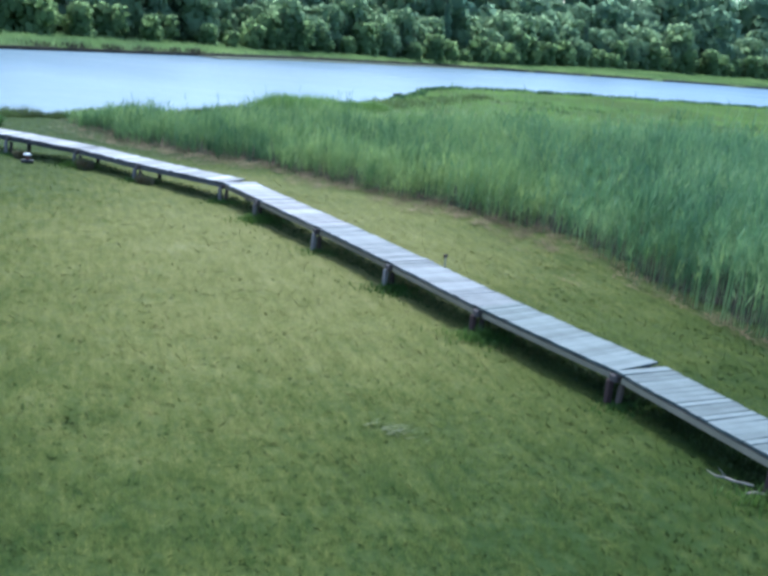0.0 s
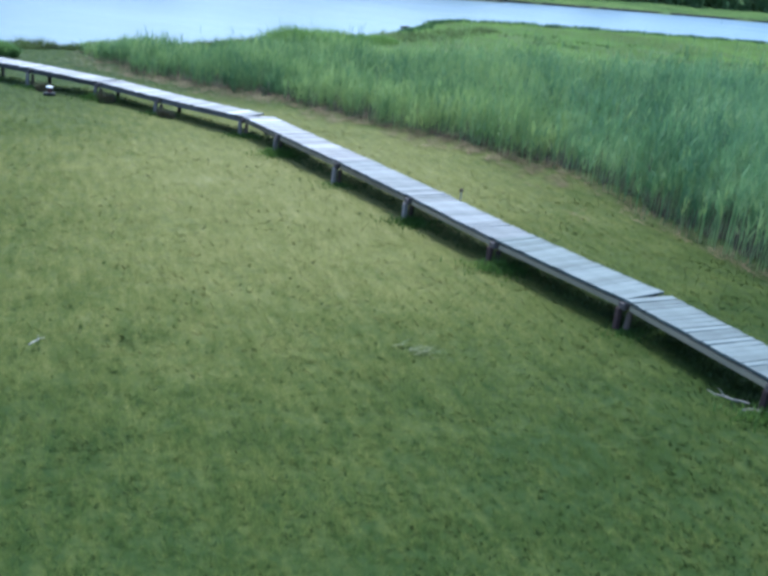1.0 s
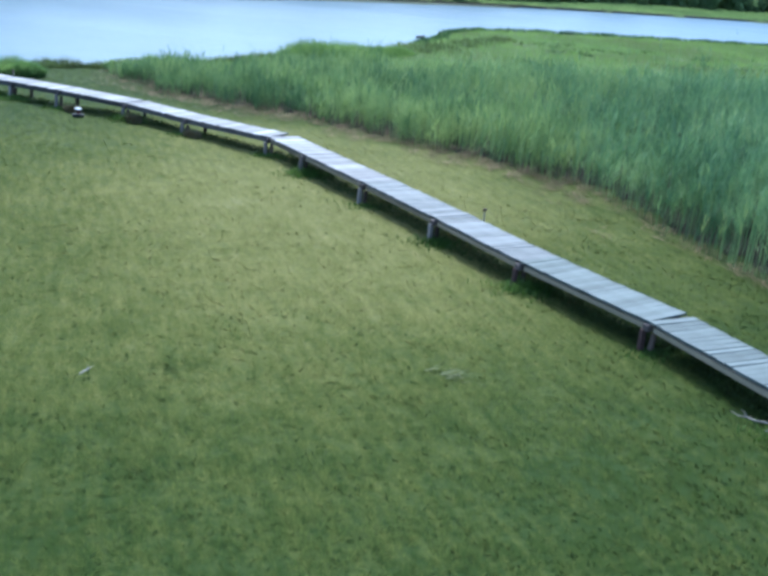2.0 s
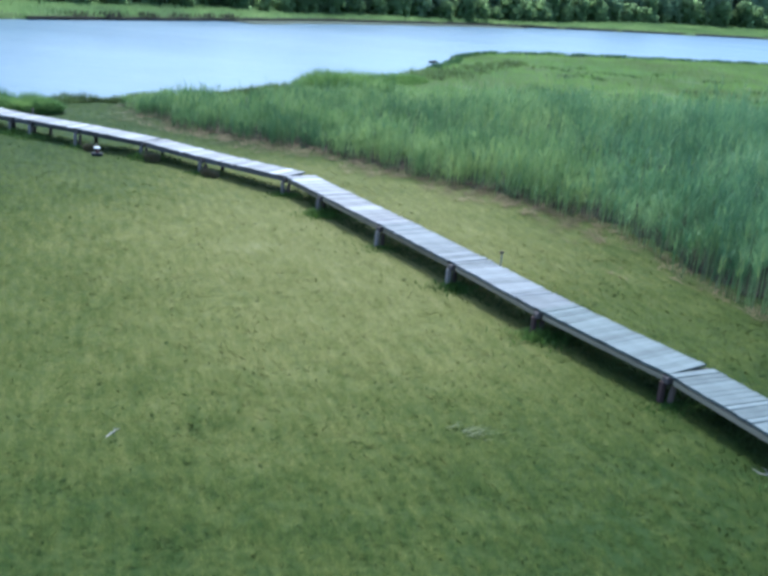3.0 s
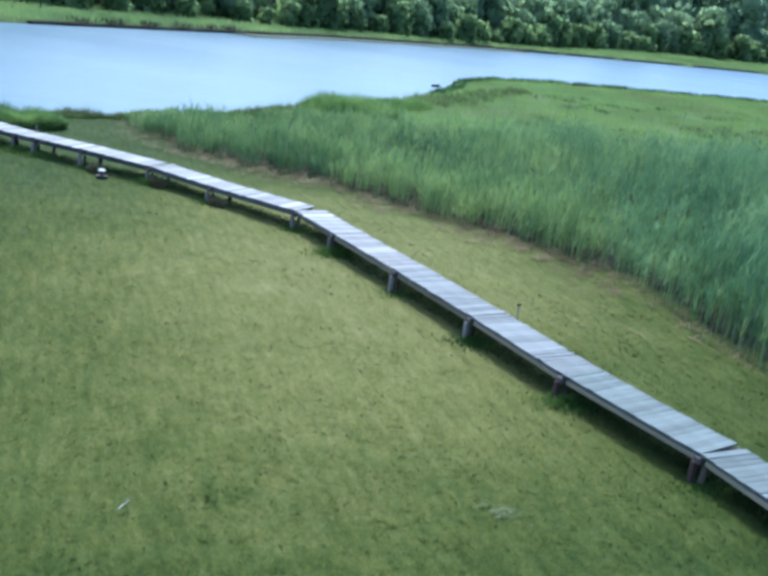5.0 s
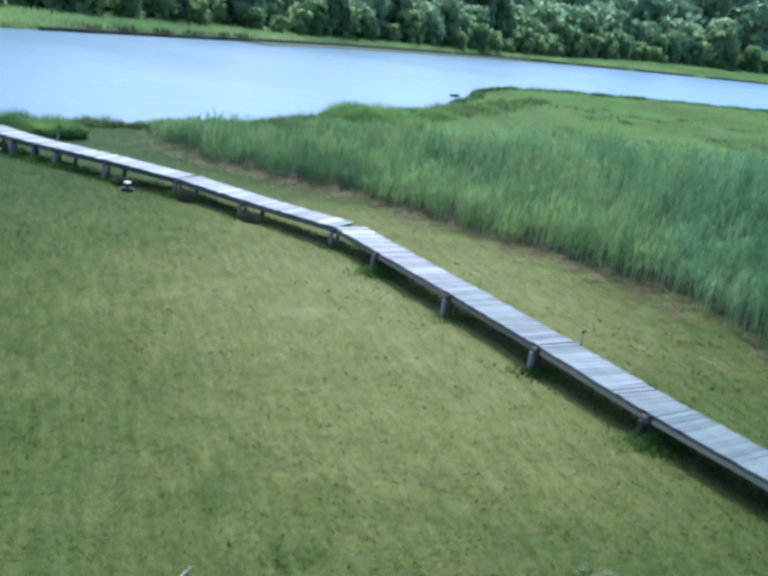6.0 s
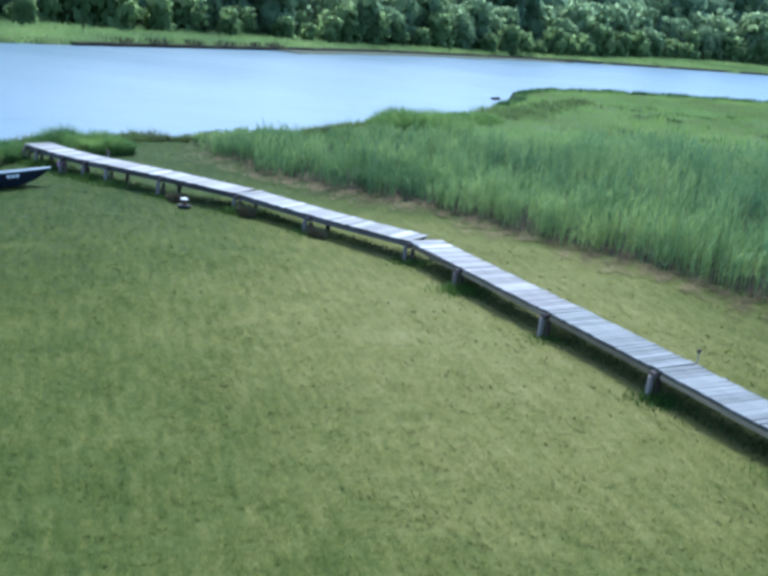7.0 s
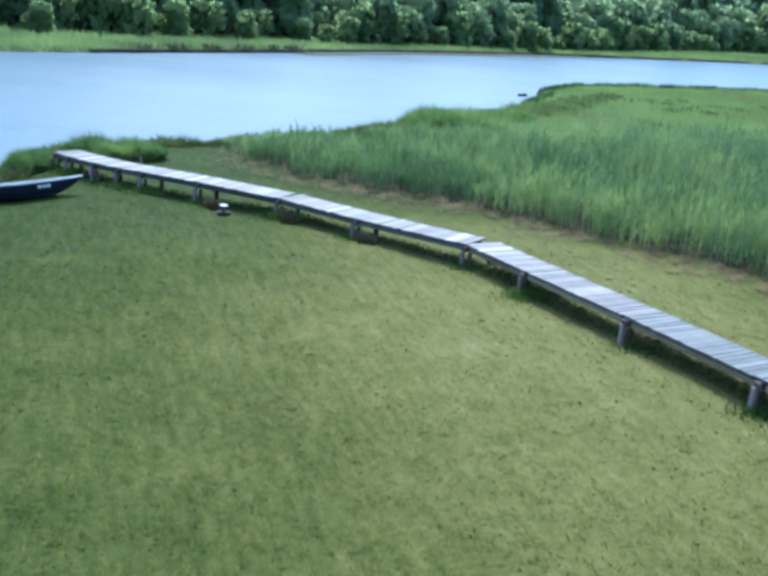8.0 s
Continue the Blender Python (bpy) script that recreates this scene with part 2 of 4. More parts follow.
def part(name, bm, material, parent, label=""):
    """Links a bmesh as one mesh object under a thing or a part."""
    me = bpy.data.meshes.new(name)
    bm.to_mesh(me)
    bm.free()
    me.materials.append(material)
    ob = new(name, me)
    ob.parent = parent
    if label:
        ob["label"] = label
    return ob


def thing(name, m, label, category, group=""):
    ob = new(name)
    ob.empty_display_size = 0.2
    ob.matrix_world = m
    return tagged(ob, label, category, group)


def box(bm, size, at=(0, 0, 0), bevel=0.0, turn=None):
    """A bevelled block of that size about a centre."""
    made = bmesh.ops.create_cube(bm, size=1.0)["verts"]
    bmesh.ops.scale(bm, vec=size, verts=made)
    if bevel:
        edges = list({e for v in made for e in v.link_edges})
        made = list({v for f in bmesh.ops.bevel(bm, geom=edges, offset=bevel, segments=1, affect="EDGES")["faces"] for v in f.verts} | {v for v in made if v.is_valid})
    if turn:
        bmesh.ops.transform(bm, matrix=turn, verts=made)
    bmesh.ops.translate(bm, vec=at, verts=made)
    return bm


def rod(bm, points, radii, sides=7):
    """A tapered, bent round bar through the points."""
    rings = []
    for i, p in enumerate(points):
        p = Vector(p)
        d = (Vector(points[min(i + 1, len(points) - 1)]) - Vector(points[max(i - 1, 0)])).normalized()
        u = d.orthogonal().normalized()
        w = d.cross(u)
        rings.append([bm.verts.new(p + (u * math.cos(2 * math.pi * k / sides) + w * math.sin(2 * math.pi * k / sides)) * radii[i]) for k in range(sides)])
    for a, b in zip(rings, rings[1:]):
        for k in range(sides):
            bm.faces.new((a[k], a[(k + 1) % sides], b[(k + 1) % sides], b[k]))
    bm.faces.new(rings[0][::-1])
    bm.faces.new(rings[-1])
    return bm


def lump(x, y, size, seed=0.0):
    """Smooth random field in about -1..1 from a sum of waves."""
    v = np.zeros_like(x)
    r = np.random.default_rng(int(1000 * seed) + 11)
    for k in range(7):
        a, ph, f = r.uniform(0, 2 * np.pi), r.uniform(0, 2 * np.pi), r.uniform(0.5, 1.9) / size
        v += np.sin(2 * np.pi * f * (x * np.cos(a) + y * np.sin(a)) + ph)
    return v / 3.2


def inside(x, y, poly):
    """Which points lie in a polygon."""
    hit = np.zeros(x.shape, bool)
    for (x0, y0), (x1, y1) in zip(poly, poly[1:] + poly[:1]):
        if y0 != y1:
            hit ^= ((y0 > y) != (y1 > y)) & (x < (x1 - x0) * (y - y0) / (y1 - y0) + x0)
    return hit


def gap_to(x, y, line, closed=False):
    """Distance to a polyline."""
    best = np.full(x.shape, 1e9)
    ends = line[1:] + line[:1] if closed else line[1:]
    for (x0, y0), (x1, y1) in zip(line, ends):
        dx, dy = x1 - x0, y1 - y0
        t = np.clip(((x - x0) * dx + (y - y0) * dy) / (dx * dx + dy * dy), 0, 1)
        best = np.minimum(best, np.hypot(x - x0 - t * dx, y - y0 - t * dy))
    return best


# ---- the lie of the land ----
WATER_Z = -0.3
NEAR_SHORE = [(-400, -160), (-120, -40), (-45, 0), (-26, 20), (-20.0, 27.6), (-19.5, 29.8), (-20.3, 32.4), (-19.8, 35.2), (-17.6, 37.8),
              (-15.4, 39.8), (-13.4, 42.5), (-11.4, 46), (-9.4, 50.2), (-7.8, 53.2), (-6.2, 57), (-4.9, 61), (-2.8, 67.5), (-1.3, 73.5), (-1.2, 79),
              (2, 86.5), (7.5, 91.8), (22.4, 101), (40, 110.5), (82, 132), (160, 172), (600, 330)]
FAR_SHORE = [(600, 420), (160, 246), (90, 212), (54, 191), (27, 169), (1.6, 146), (-17, 121), (-25, 105.5), (-38, 82), (-54, 60), (-90, 30), (-200, -25), (-400, -110)]
CREEK = NEAR_SHORE + FAR_SHORE
TREE_LINE = [(-150, 20), (-74, 59), (-45, 92.5), (-18, 125), (-2, 145), (12, 163), (40, 203), (75, 232), (130, 262), (260, 320)]


def land(x, y):
    """Height of the ground sheet."""
    wet = inside(x, y, CREEK)
    d = gap_to(x, y, CREEK, True) + 0.25 * lump(x, y, 5.0, 0.3) * (np.abs(x) < 90)
    d = np.maximum(d, 0)
    h_in = WATER_Z - 0.05 - np.minimum(d * 0.25, 1.1)
    h_out = WATER_Z - 0.05 + 0.35 * np.clip(d / 0.7, 0, 1) ** 0.7
    h = np.where(wet, h_in, h_out)
    h += np.where(wet, 0, 0.035 * lump(x, y, 5.0, 0.9) + 0.008 * lump(x, y, 3.0, 0.5)) * np.clip(d, 0, 1)
    far = (gap_to(x, y, FAR_SHORE) < gap_to(x, y, NEAR_SHORE)) & ~wet
    h += np.where(far, 0.15 * np.clip(d, 0, 1) + np.clip(d - 4, 0, 22) * 0.03, 0)
    return h


def make_land():
    def steps(lo, hi, fine_lo, fine_hi, fine, grow=1.35):
        s = list(np.arange(fine_lo, fine_hi + 1e-6, fine))
        a, g = fine_lo, fine
        while a > lo:
            g *= grow
            a -= g
            s.insert(0, a)
        a, g = fine_hi, fine
        while a < hi:
            g *= grow
            a += g
            s.append(a)
        return np.array(s)
    xs, ys = steps(-2500, 2500, -48, 44, 0.4), steps(-2500, 4000, 2, 118, 0.4, 1.22)
    gx, gy = np.meshgrid(xs, ys)
    z = land(gx.ravel(), gy.ravel())
    v = np.stack([gx.ravel(), gy.ravel(), z], 1)
    w, h = len(xs), len(ys)
    i = (np.arange(h - 1)[:, None] * w + np.arange(w - 1)).ravel()
    me = bulk("ground", v, np.stack([i, i + 1, i + 1 + w, i + w], 1), GROUND, 4)
    me.polygons.foreach_set("use_smooth", np.ones(len(me.polygons), bool))
    tagged(new("ground", me), "flat olive marsh turf with muddy creek edges", "ground", kind="structure")


make_land()
bm = bmesh.new()
vs = [bm.verts.new((x, y, WATER_Z)) for x, y in ((-2400, -2400), (2400, -2400), (2400, 3900), (-2400, 3900))]
bm.faces.new(vs)
water = part("water", bm, WATER, None)
tagged(water, "calm pale blue tidal creek with faint ripples", "water", kind="structure")


def make_bank(name, line, inland, label):
    """A low undercut edge of dark peat between turf and water."""
    pts = []
    for (x0, y0), (x1, y1) in zip(line, line[1:]):
        d = math.dist((x0, y0), (x1, y1))
        n = max(1, int(d / 0.7))
        for k in range(n):
            pts.append((x0 + (x1 - x0) * k / n, y0 + (y1 - y0) * k / n, (x1 - x0) / d, (y1 - y0) / d))
    bm = bmesh.new()
    rows = []
    for k, (x, y, ux, uy) in enumerate(pts):
        nx, ny = -uy * inland, ux * inland
        w = 0.25 * noise.noise((k * 0.21, inland, 0)) + 0.12 * noise.noise((k * 0.9, 3, 0))
        h = 0.06 * noise.noise((k * 0.4, 9, 0))
        rows.append([bm.verts.new((x + nx * (o + w), y + ny * (o + w), z)) for o, z in ((-0.25, -0.7), (-0.1, -0.14 + h), (0.05, -0.01 + h), (0.5, 0.02 + h), (1.2, -0.6))])
    for a, b in zip(rows, rows[1:]):
        for j in range(4):
            bm.faces.new((a[j], b[j], b[j + 1], a[j + 1]))
    bmesh.ops.recalc_face_normals(bm, faces=bm.faces)
    tagged(part(name, bm, PEAT, None), label, "bank", kind="structure")


make_bank("bank_far", FAR_SHORE[2:9][::-1], 1, "dark peat edge of the far bank")


def make_mud_shelf():
    """A low olive mud flat in front of the far bank, barely above the water."""
    line = [(-24.5, 103.5), (-17, 118.5), (-8, 131), (1.0, 143), (9, 152)]
    bm = bmesh.new()
    rows = []
    for (x0, y0), (x1, y1) in zip(line, line[1:]):
        d = math.dist((x0, y0), (x1, y1))
        nx, ny = (y1 - y0) / d, -(x1 - x0) / d
        for k in range(int(d / 0.8)):
            t = k / int(d / 0.8)
            x, y = x0 + (x1 - x0) * t, y0 + (y1 - y0) * t
            w = 2.6 + 1.0 * noise.noise((len(rows) * 0.13, 4, 0))
            rows.append([bm.verts.new((x + nx * o, y + ny * o, z)) for o, z in ((-3.0, -0.24), (w * 0.3, -0.2), (w * 0.75, -0.24), (w, -0.45))])
    for a, b in zip(rows, rows[1:]):
        for j in range(3):
            bm.faces.new((a[j], a[j + 1], b[j + 1], b[j]))
    bmesh.ops.recalc_face_normals(bm, faces=bm.faces)
    tagged(part("mud_flat", bm, MUDFLAT, None), "low olive mud flat along the far bank", "mud", kind="structure")


make_mud_shelf()
make_bank("bank_near", NEAR_SHORE[17:24], -1, "dark peat edge of the grassy point")

# ---- grasses ----


def scatter(count, x0, x1, y0, y1, keep):
    x, y = rng.uniform(x0, x1, count), rng.uniform(y0, y1, count)
    k = keep(x, y)
    return x[k], y[k]


def blade_mesh(x, y, z, length, width, heading, lean, curl=0.35):
    """Tapered blades of two segments: five vertices and three triangles each."""
    n = len(x)
    face = heading + rng.normal(0, 0.7, n) + np.pi / 2
    sx, sy = np.cos(face) * width / 2, np.sin(face) * width / 2
    dx, dy = np.cos(heading), np.sin(heading)
    h1, h2 = length * 0.55, length
    o1, o2 = np.sin(lean) * h1, np.sin(lean) * h1 + np.sin(lean + curl) * (h2 - h1)
    z1, z2 = np.cos(lean) * h1, np.cos(lean) * h1 + np.cos(lean + curl) * (h2 - h1)
    v = np.empty((n, 5, 3))
    v[:, 0] = np.stack([x - sx, y - sy, z], 1)
    v[:, 1] = np.stack([x + sx, y + sy, z], 1)
    v[:, 2] = np.stack([x + dx * o1 - sx * 0.8, y + dy * o1 - sy * 0.8, z + z1], 1)
    v[:, 3] = np.stack([x + dx * o1 + sx * 0.8, y + dy * o1 + sy * 0.8, z + z1], 1)
    v[:, 4] = np.stack([x + dx * o2, y + dy * o2, z + z2], 1)
    f = np.array([[0, 1, 3], [0, 3, 2], [2, 3, 4]])
    return v.reshape(-1, 3), (np.arange(n)[:, None, None] * 5 + f).reshape(-1, 3)


def spike_mesh(x, y, z, length, width, heading, lean, twist=0.8):
    """Single leaning triangles."""
    n = len(x)
    face = heading + rng.normal(0, twist, n) + np.pi / 2
    sx, sy = np.cos(face) * width / 2, np.sin(face) * width / 2
    v = np.empty((n, 3, 3))
    v[:, 0] = np.stack([x - sx, y - sy, z - 0.01], 1)
    v[:, 1] = np.stack([x + sx, y + sy, z - 0.01], 1)
    v[:, 2] = np.stack([x + np.cos(heading) * np.sin(lean) * length, y + np.sin(heading) * np.sin(lean) * length, z + np.cos(lean) * length], 1)
    f = np.arange(3 * n).reshape(-1, 3)
    down = np.cross(v[:, 1] - v[:, 0], v[:, 2] - v[:, 0])[:, 2] < 0
    f[down] = f[down][:, ::-1]
    return v.reshape(-1, 3), f


def joined(pairs):
    vs, fs, base = [], [], 0
    for v, f in pairs:
        vs.append(v)
        fs.append(f + base)
        base += len(v)
    return np.concatenate(vs), np.concatenate(fs)


REED_FRONT = [(-14.7, 38.0), (-13.8, 36.5), (-11.6, 34.1), (-9.2, 32.8), (-5.6, 31.3), (-2.2, 29.0), (1.0, 26.7), (3.6, 24.4), (4.9, 20.2), (5.8, 18.2), (6.6, 16.2), (8.2, 13.0), (11.0, 8.0)]
REED_BACK = [(32, 8), (32, 36), (24, 44), (15, 45), (8, 47), (0, 45.5), (-7.0, 46.2), (-11.0, 43.6), (-14.2, 40.2)]
REEDS = REED_FRONT + REED_BACK


def dry(x, y, margin=0.3):
    return ~inside(x, y, CREEK) & (gap_to(x, y, CREEK, True) > margin)


def grow_lawn():
    """Short tufts that lean the way the wind has combed the marsh, closest together where the turf is lushest."""
    def keep(x, y):
        near = 1.0 / (1.0 + np.exp((y - 21) / 3.0))
        behind = np.clip(1.0 + (y - 6.0) / 9.0, 0.02, 1.0) ** 2
        open_side = np.where((x < -8.0 - 0.54 * (y - 3)) | (x > 4.5 + 0.45 * y), 0.2, 1.0)
        return (rng.uniform(0, 1, len(x)) < (0.16 + 0.84 * near) * behind * open_side) & dry(x, y, 0.3) & (~inside(x, y, REEDS)) & (x < 13)
    cx, cy = scatter(330000, -21, 13, -6.5, 40, keep)
    size = rng.uniform(0.6, 1.25, len(cx)) * (1 + 0.25 * lump(cx, cy, 1.6, 0.44))
    lie = 2.04 + 0.3 * lump(cx, cy, 3.5, 0.2) + rng.normal(0, 0.55, len(cx))
    blades = 9
    x, y = np.repeat(cx, blades), np.repeat(cy, blades)
    size, lie = np.repeat(size, blades), np.repeat(lie, blades)
    n = len(x)
    x, y = x + rng.normal(0, 0.035, n), y + rng.normal(0, 0.035, n)
    v, f = spike_mesh(x, y, land(x, y), rng.uniform(0.05, 0.1, n) * size, rng.uniform(0.014, 0.026, n), lie + rng.normal(0, 0.65, n), rng.uniform(0.75, 1.4, n), 0.5)
    stuff("marsh_hay_grass", v, f, HAY, "low yellowish-green marsh hay combed in soft streaks", "grass", True)
    # sprigs of a darker rush, scattered singly
    cx, cy = scatter(3600, -14, 9, 5, 22, lambda x, y: (rng.uniform(0, 1, len(x)) < np.clip((15.5 - y) / 8.0, 0.12, 1)) & dry(x, y, 1.0) & ~inside(x, y, REEDS) & (lump(x, y, 4.0, 0.63) > -0.5))
    x, y = np.repeat(cx, 7), np.repeat(cy, 7)
    n = len(x)
    x, y = x + rng.normal(0, 0.022, n), y + rng.normal(0, 0.014, n)
    v, f = spike_mesh(x, y, land(x, y), rng.uniform(0.04, 0.08, n), rng.uniform(0.008, 0.016, n), rng.uniform(0, 6.28, n), rng.uniform(0.3, 1.0, n))
    stuff("rush_sprigs", v, f, SPRIG_AND_DECKSHADE, "single dark rush sprigs in the marsh hay", "grass")


def lay_dark_floor():
    """A dark floor under the reeds, a little above the turf."""
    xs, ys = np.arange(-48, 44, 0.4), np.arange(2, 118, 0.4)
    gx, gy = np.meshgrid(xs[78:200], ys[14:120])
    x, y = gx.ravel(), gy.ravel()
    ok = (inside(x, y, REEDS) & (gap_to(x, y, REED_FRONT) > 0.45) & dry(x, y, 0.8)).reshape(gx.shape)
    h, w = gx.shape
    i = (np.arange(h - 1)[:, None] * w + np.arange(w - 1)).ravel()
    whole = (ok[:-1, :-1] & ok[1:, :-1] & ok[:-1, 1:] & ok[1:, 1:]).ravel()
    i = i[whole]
    me = bulk("dark_floor", np.stack([x, y, land(x, y) + 0.012], 1), np.stack([i, i + 1, i + 1 + w, i + w], 1), PEAT, 4)
    tagged(new("dark_floor", me), "dark floor between the reed stems", "ground", kind="structure")


def reed_plants(x, y, height, leaves=6, leaf=0.5, stem=0.014, leaf_width=0.021, bare=0.2, droop=0.6):
    z = land(x, y)
    n = len(x)
    head = rng.uniform(0, 2 * np.pi, n)
    lean = np.abs(rng.normal(0, 0.07, n))
    out = [blade_mesh(x, y, z, height, np.full(n, stem), head, lean, 0.06)]
    for k in range(leaves):
        up = height * (bare + (0.97 - bare) * rng.uniform(0, 1, n))
        a = rng.uniform(0, 2 * np.pi, n)
        px, py = x + np.cos(head) * np.sin(lean) * up, y + np.sin(head) * np.sin(lean) * up
        out.append(blade_mesh(px, py, z + up * np.cos(lean), leaf * rng.uniform(0.6, 1.1, n), leaf_width * rng.uniform(0.7, 1.3, n), a, rng.uniform(0.12, droop, n), 0.5))
    return joined(out)


def grow_reeds():
    front = REED_FRONT
    def keep(x, y):
        g = gap_to(x, y, front)
        ragged = g > np.where(x > 2.5, 0.1, 0.25) + np.where(x > 2.5, 0.12, 0.4) * lump(x, y, 2.2, 0.6)
        p = np.where(g < 3.5, 1.0, 0.6) * np.where((x > 2.5) & (g < 0.5), 0.7, 1.0)
        p *= np.clip(0.75 + 0.55 * lump(x, y, 1.3, 0.91), 0.2, 1.0) * np.where(x > 5.0 + 0.45 * y, 0.25, 1.0)
        p *= np.clip(0.15 + gap_to(x, y, REED_BACK[1:6]) / 4.5 + 0.4 * lump(x, y, 2.6, 0.27), 0.0, 1.0)
        return inside(x, y, REEDS) & ragged & (rng.uniform(0, 1, len(x)) < p) & dry(x, y)
    x, y = scatter(110000, -16, 32, 8, 50, keep)
    g = gap_to(x, y, front)
    tall = (0.88 + 0.82 * np.clip((x + 10) / 16, 0, 1)) * np.clip(0.3 + gap_to(x, y, REED_BACK[4:]) / 6.0, 0, 1)
    height = tall * (0.72 + 0.28 * np.clip(g / 2.0, 0, 1)) * (1 + 0.3 * lump(x, y, 4.2, 0.8) + 0.24 * lump(x, y, 1.5, 0.35)) * rng.uniform(0.78, 1.14, len(x))
    height = np.maximum(height, 0.3)
    height *= np.clip(0.45 + (x + 14.5) / 4.5, 0.45, 1.0)
    height *= np.where(rng.uniform(0, 1, len(x)) < 0.06, rng.uniform(1.15, 1.45, len(x)), 1)
    lane = np.exp(-(((g - 5.0 - 0.9 * lump(x, y, 5.0, 0.71)) / 2.1) ** 2)) * np.clip((9.0 - x) / 4.0, 0, 1)
    low = (lane > 0.4) & (rng.uniform(0, 1, len(x)) < 0.85)
    v, f = reed_plants(x[low], y[low], height[low] * 0.52, 6, 0.34)
    stuff("low_sedge", v, f, SEDGE, "lower yellow-green sedge between two stands of reeds", "grass")
    x, y, height, g = x[~low], y[~low], height[~low], g[~low]
    shade = 1 / (1 + np.exp(-(x - 4.8 + 3.0 * np.clip((27 - y) / 3, 0, 1) - 0.3 * np.clip(y - 32, 0, 20) + 3.0 * lump(x, y, 6.0, 0.51)) / 1.2))
    deep = rng.uniform(0, 1, len(x)) < shade
    bare = np.clip(0.08 + 0.26 * (x - 2.0) / 3.0, 0.08, 0.34) + np.where((x > 2.5) & (g < 2.0), 0.12, 0.0)
    v, f = reed_plants(x[~deep], y[~deep], height[~deep], 7, 0.44, leaf_width=0.022, bare=bare[~deep], droop=0.65)
    stuff("reed_bed", v, f, REED, "dense stand of fresh green reeds with ragged tops", "reeds")
    v, f = reed_plants(x[deep], y[deep], height[deep], 7, 0.46, leaf_width=0.023, bare=bare[deep], droop=0.62)
    stuff("tall_reed_bed", v, f, REEDBLUE, "dense stand of tall deep blue-green reeds", "reeds")
    # dead stalks along the front
    def edge(x, y):
        g = gap_to(x, y, front)
        return inside(x, y, REEDS) & (g < 1.6) & (g > 0.05) & (rng.uniform(0, 1, len(x)) < np.where(x > 2.5, 0.6, 1.0))
    x, y = scatter(20000, -16, 12, 8, 40, edge)
    n = len(x)
    v, f = blade_mesh(x, y, land(x, y), rng.uniform(0.25, 0.8, n) * np.where(x > 2.5, 1.3, 0.8), rng.uniform(0.01, 0.02, n), rng.uniform(0, 6.28, n), np.abs(rng.normal(0, 0.16, n)), 0.1)
    stuff("dead_reed_stalks", v, f, DEADREED, "pale dead stalks standing at the foot of the reeds", "reeds")


def lay_litter():
    front = REED_FRONT
    def keep(x, y):
        g = gap_to(x, y, front)
        band = 1.35 + 0.7 * lump(x, y, 3.0, 0.15)
        return (g < band) & (x > -14.6) & (rng.uniform(0, 1, len(x)) < np.where(x > 3.5, 0.3 * (g < 0.4), 0.8) * np.clip((x + 15.5) / 6, 0.25, 1) * np.clip(1 - 0.6 * g, 0.1, 1) * (0.5 + 0.55 * lump(x, y, 1.3, 0.66)))
    x, y = scatter(380000, -16, 10, 10, 40, keep)
    n = len(x)
    a = rng.uniform(0, np.pi, n)
    z = land(x, y) + rng.uniform(0.03, 0.11, n)
    v, f = spike_mesh(x, y, z, rng.uniform(0.15, 0.45, n), rng.uniform(0.012, 0.03, n), a, rng.uniform(1.35, 1.6, n))
    stuff("reed_litter", v, f, STRAW, "tan mat of fallen dead reed straw", "straw")


def grow_meadow():
    def keep(x, y):
        return ~inside(x, y, REEDS) & dry(x, y, 0.2) & (y > 44 - 0.9 * (x + 8) * (x < -8)) & (gap_to(x, y, FAR_SHORE) > gap_to(x, y, NEAR_SHORE))
    x, y = scatter(200000, -12, 75, 40, 136, keep)
    n = len(x)
    rim = gap_to(x, y, NEAR_SHORE)
    height = 0.22 * (1 + 0.35 * lump(x, y, 6, 0.33)) + 0.22 * np.exp(-((rim / 1.6) ** 2))
    sparse = lump(x, y, 7.0, 0.77) > -1.05
    x, y, height = x[sparse], y[sparse], height[sparse]
    n = len(x)
    v, f = spike_mesh(x, y, land(x, y) + 0.02, height * rng.uniform(0.8, 1.4, n), rng.uniform(0.04, 0.08, n), rng.normal(1.9, 0.55, n), rng.uniform(0.6, 1.25, n), 0.5)
    stuff("meadow_grass", v, f, MEADOW, "bright green low salt-meadow grass beyond the reeds", "grass", True)


def grow_rim():
    """A dark green fringe of cordgrass along the point's shore."""
    line = NEAR_SHORE[16:24]
    x, y = scatter(700000, -4, 84, 66, 134, lambda x, y: (gap_to(x, y, line) < 0.9) & ~inside(x, y, CREEK) & (np.hypot(x + 2.2, y - 75.3) > 2.0))
    n = len(x)
    v, f = blade_mesh(x, y, land(x, y), rng.uniform(0.3, 0.55, n), rng.uniform(0.03, 0.06, n), rng.uniform(0, 6.28, n), rng.uniform(0.05, 0.5, n), 0.4)
    stuff("cordgrass_fringe", v, f, FRINGE, "dark green cordgrass fringe on the creek edge", "grass")


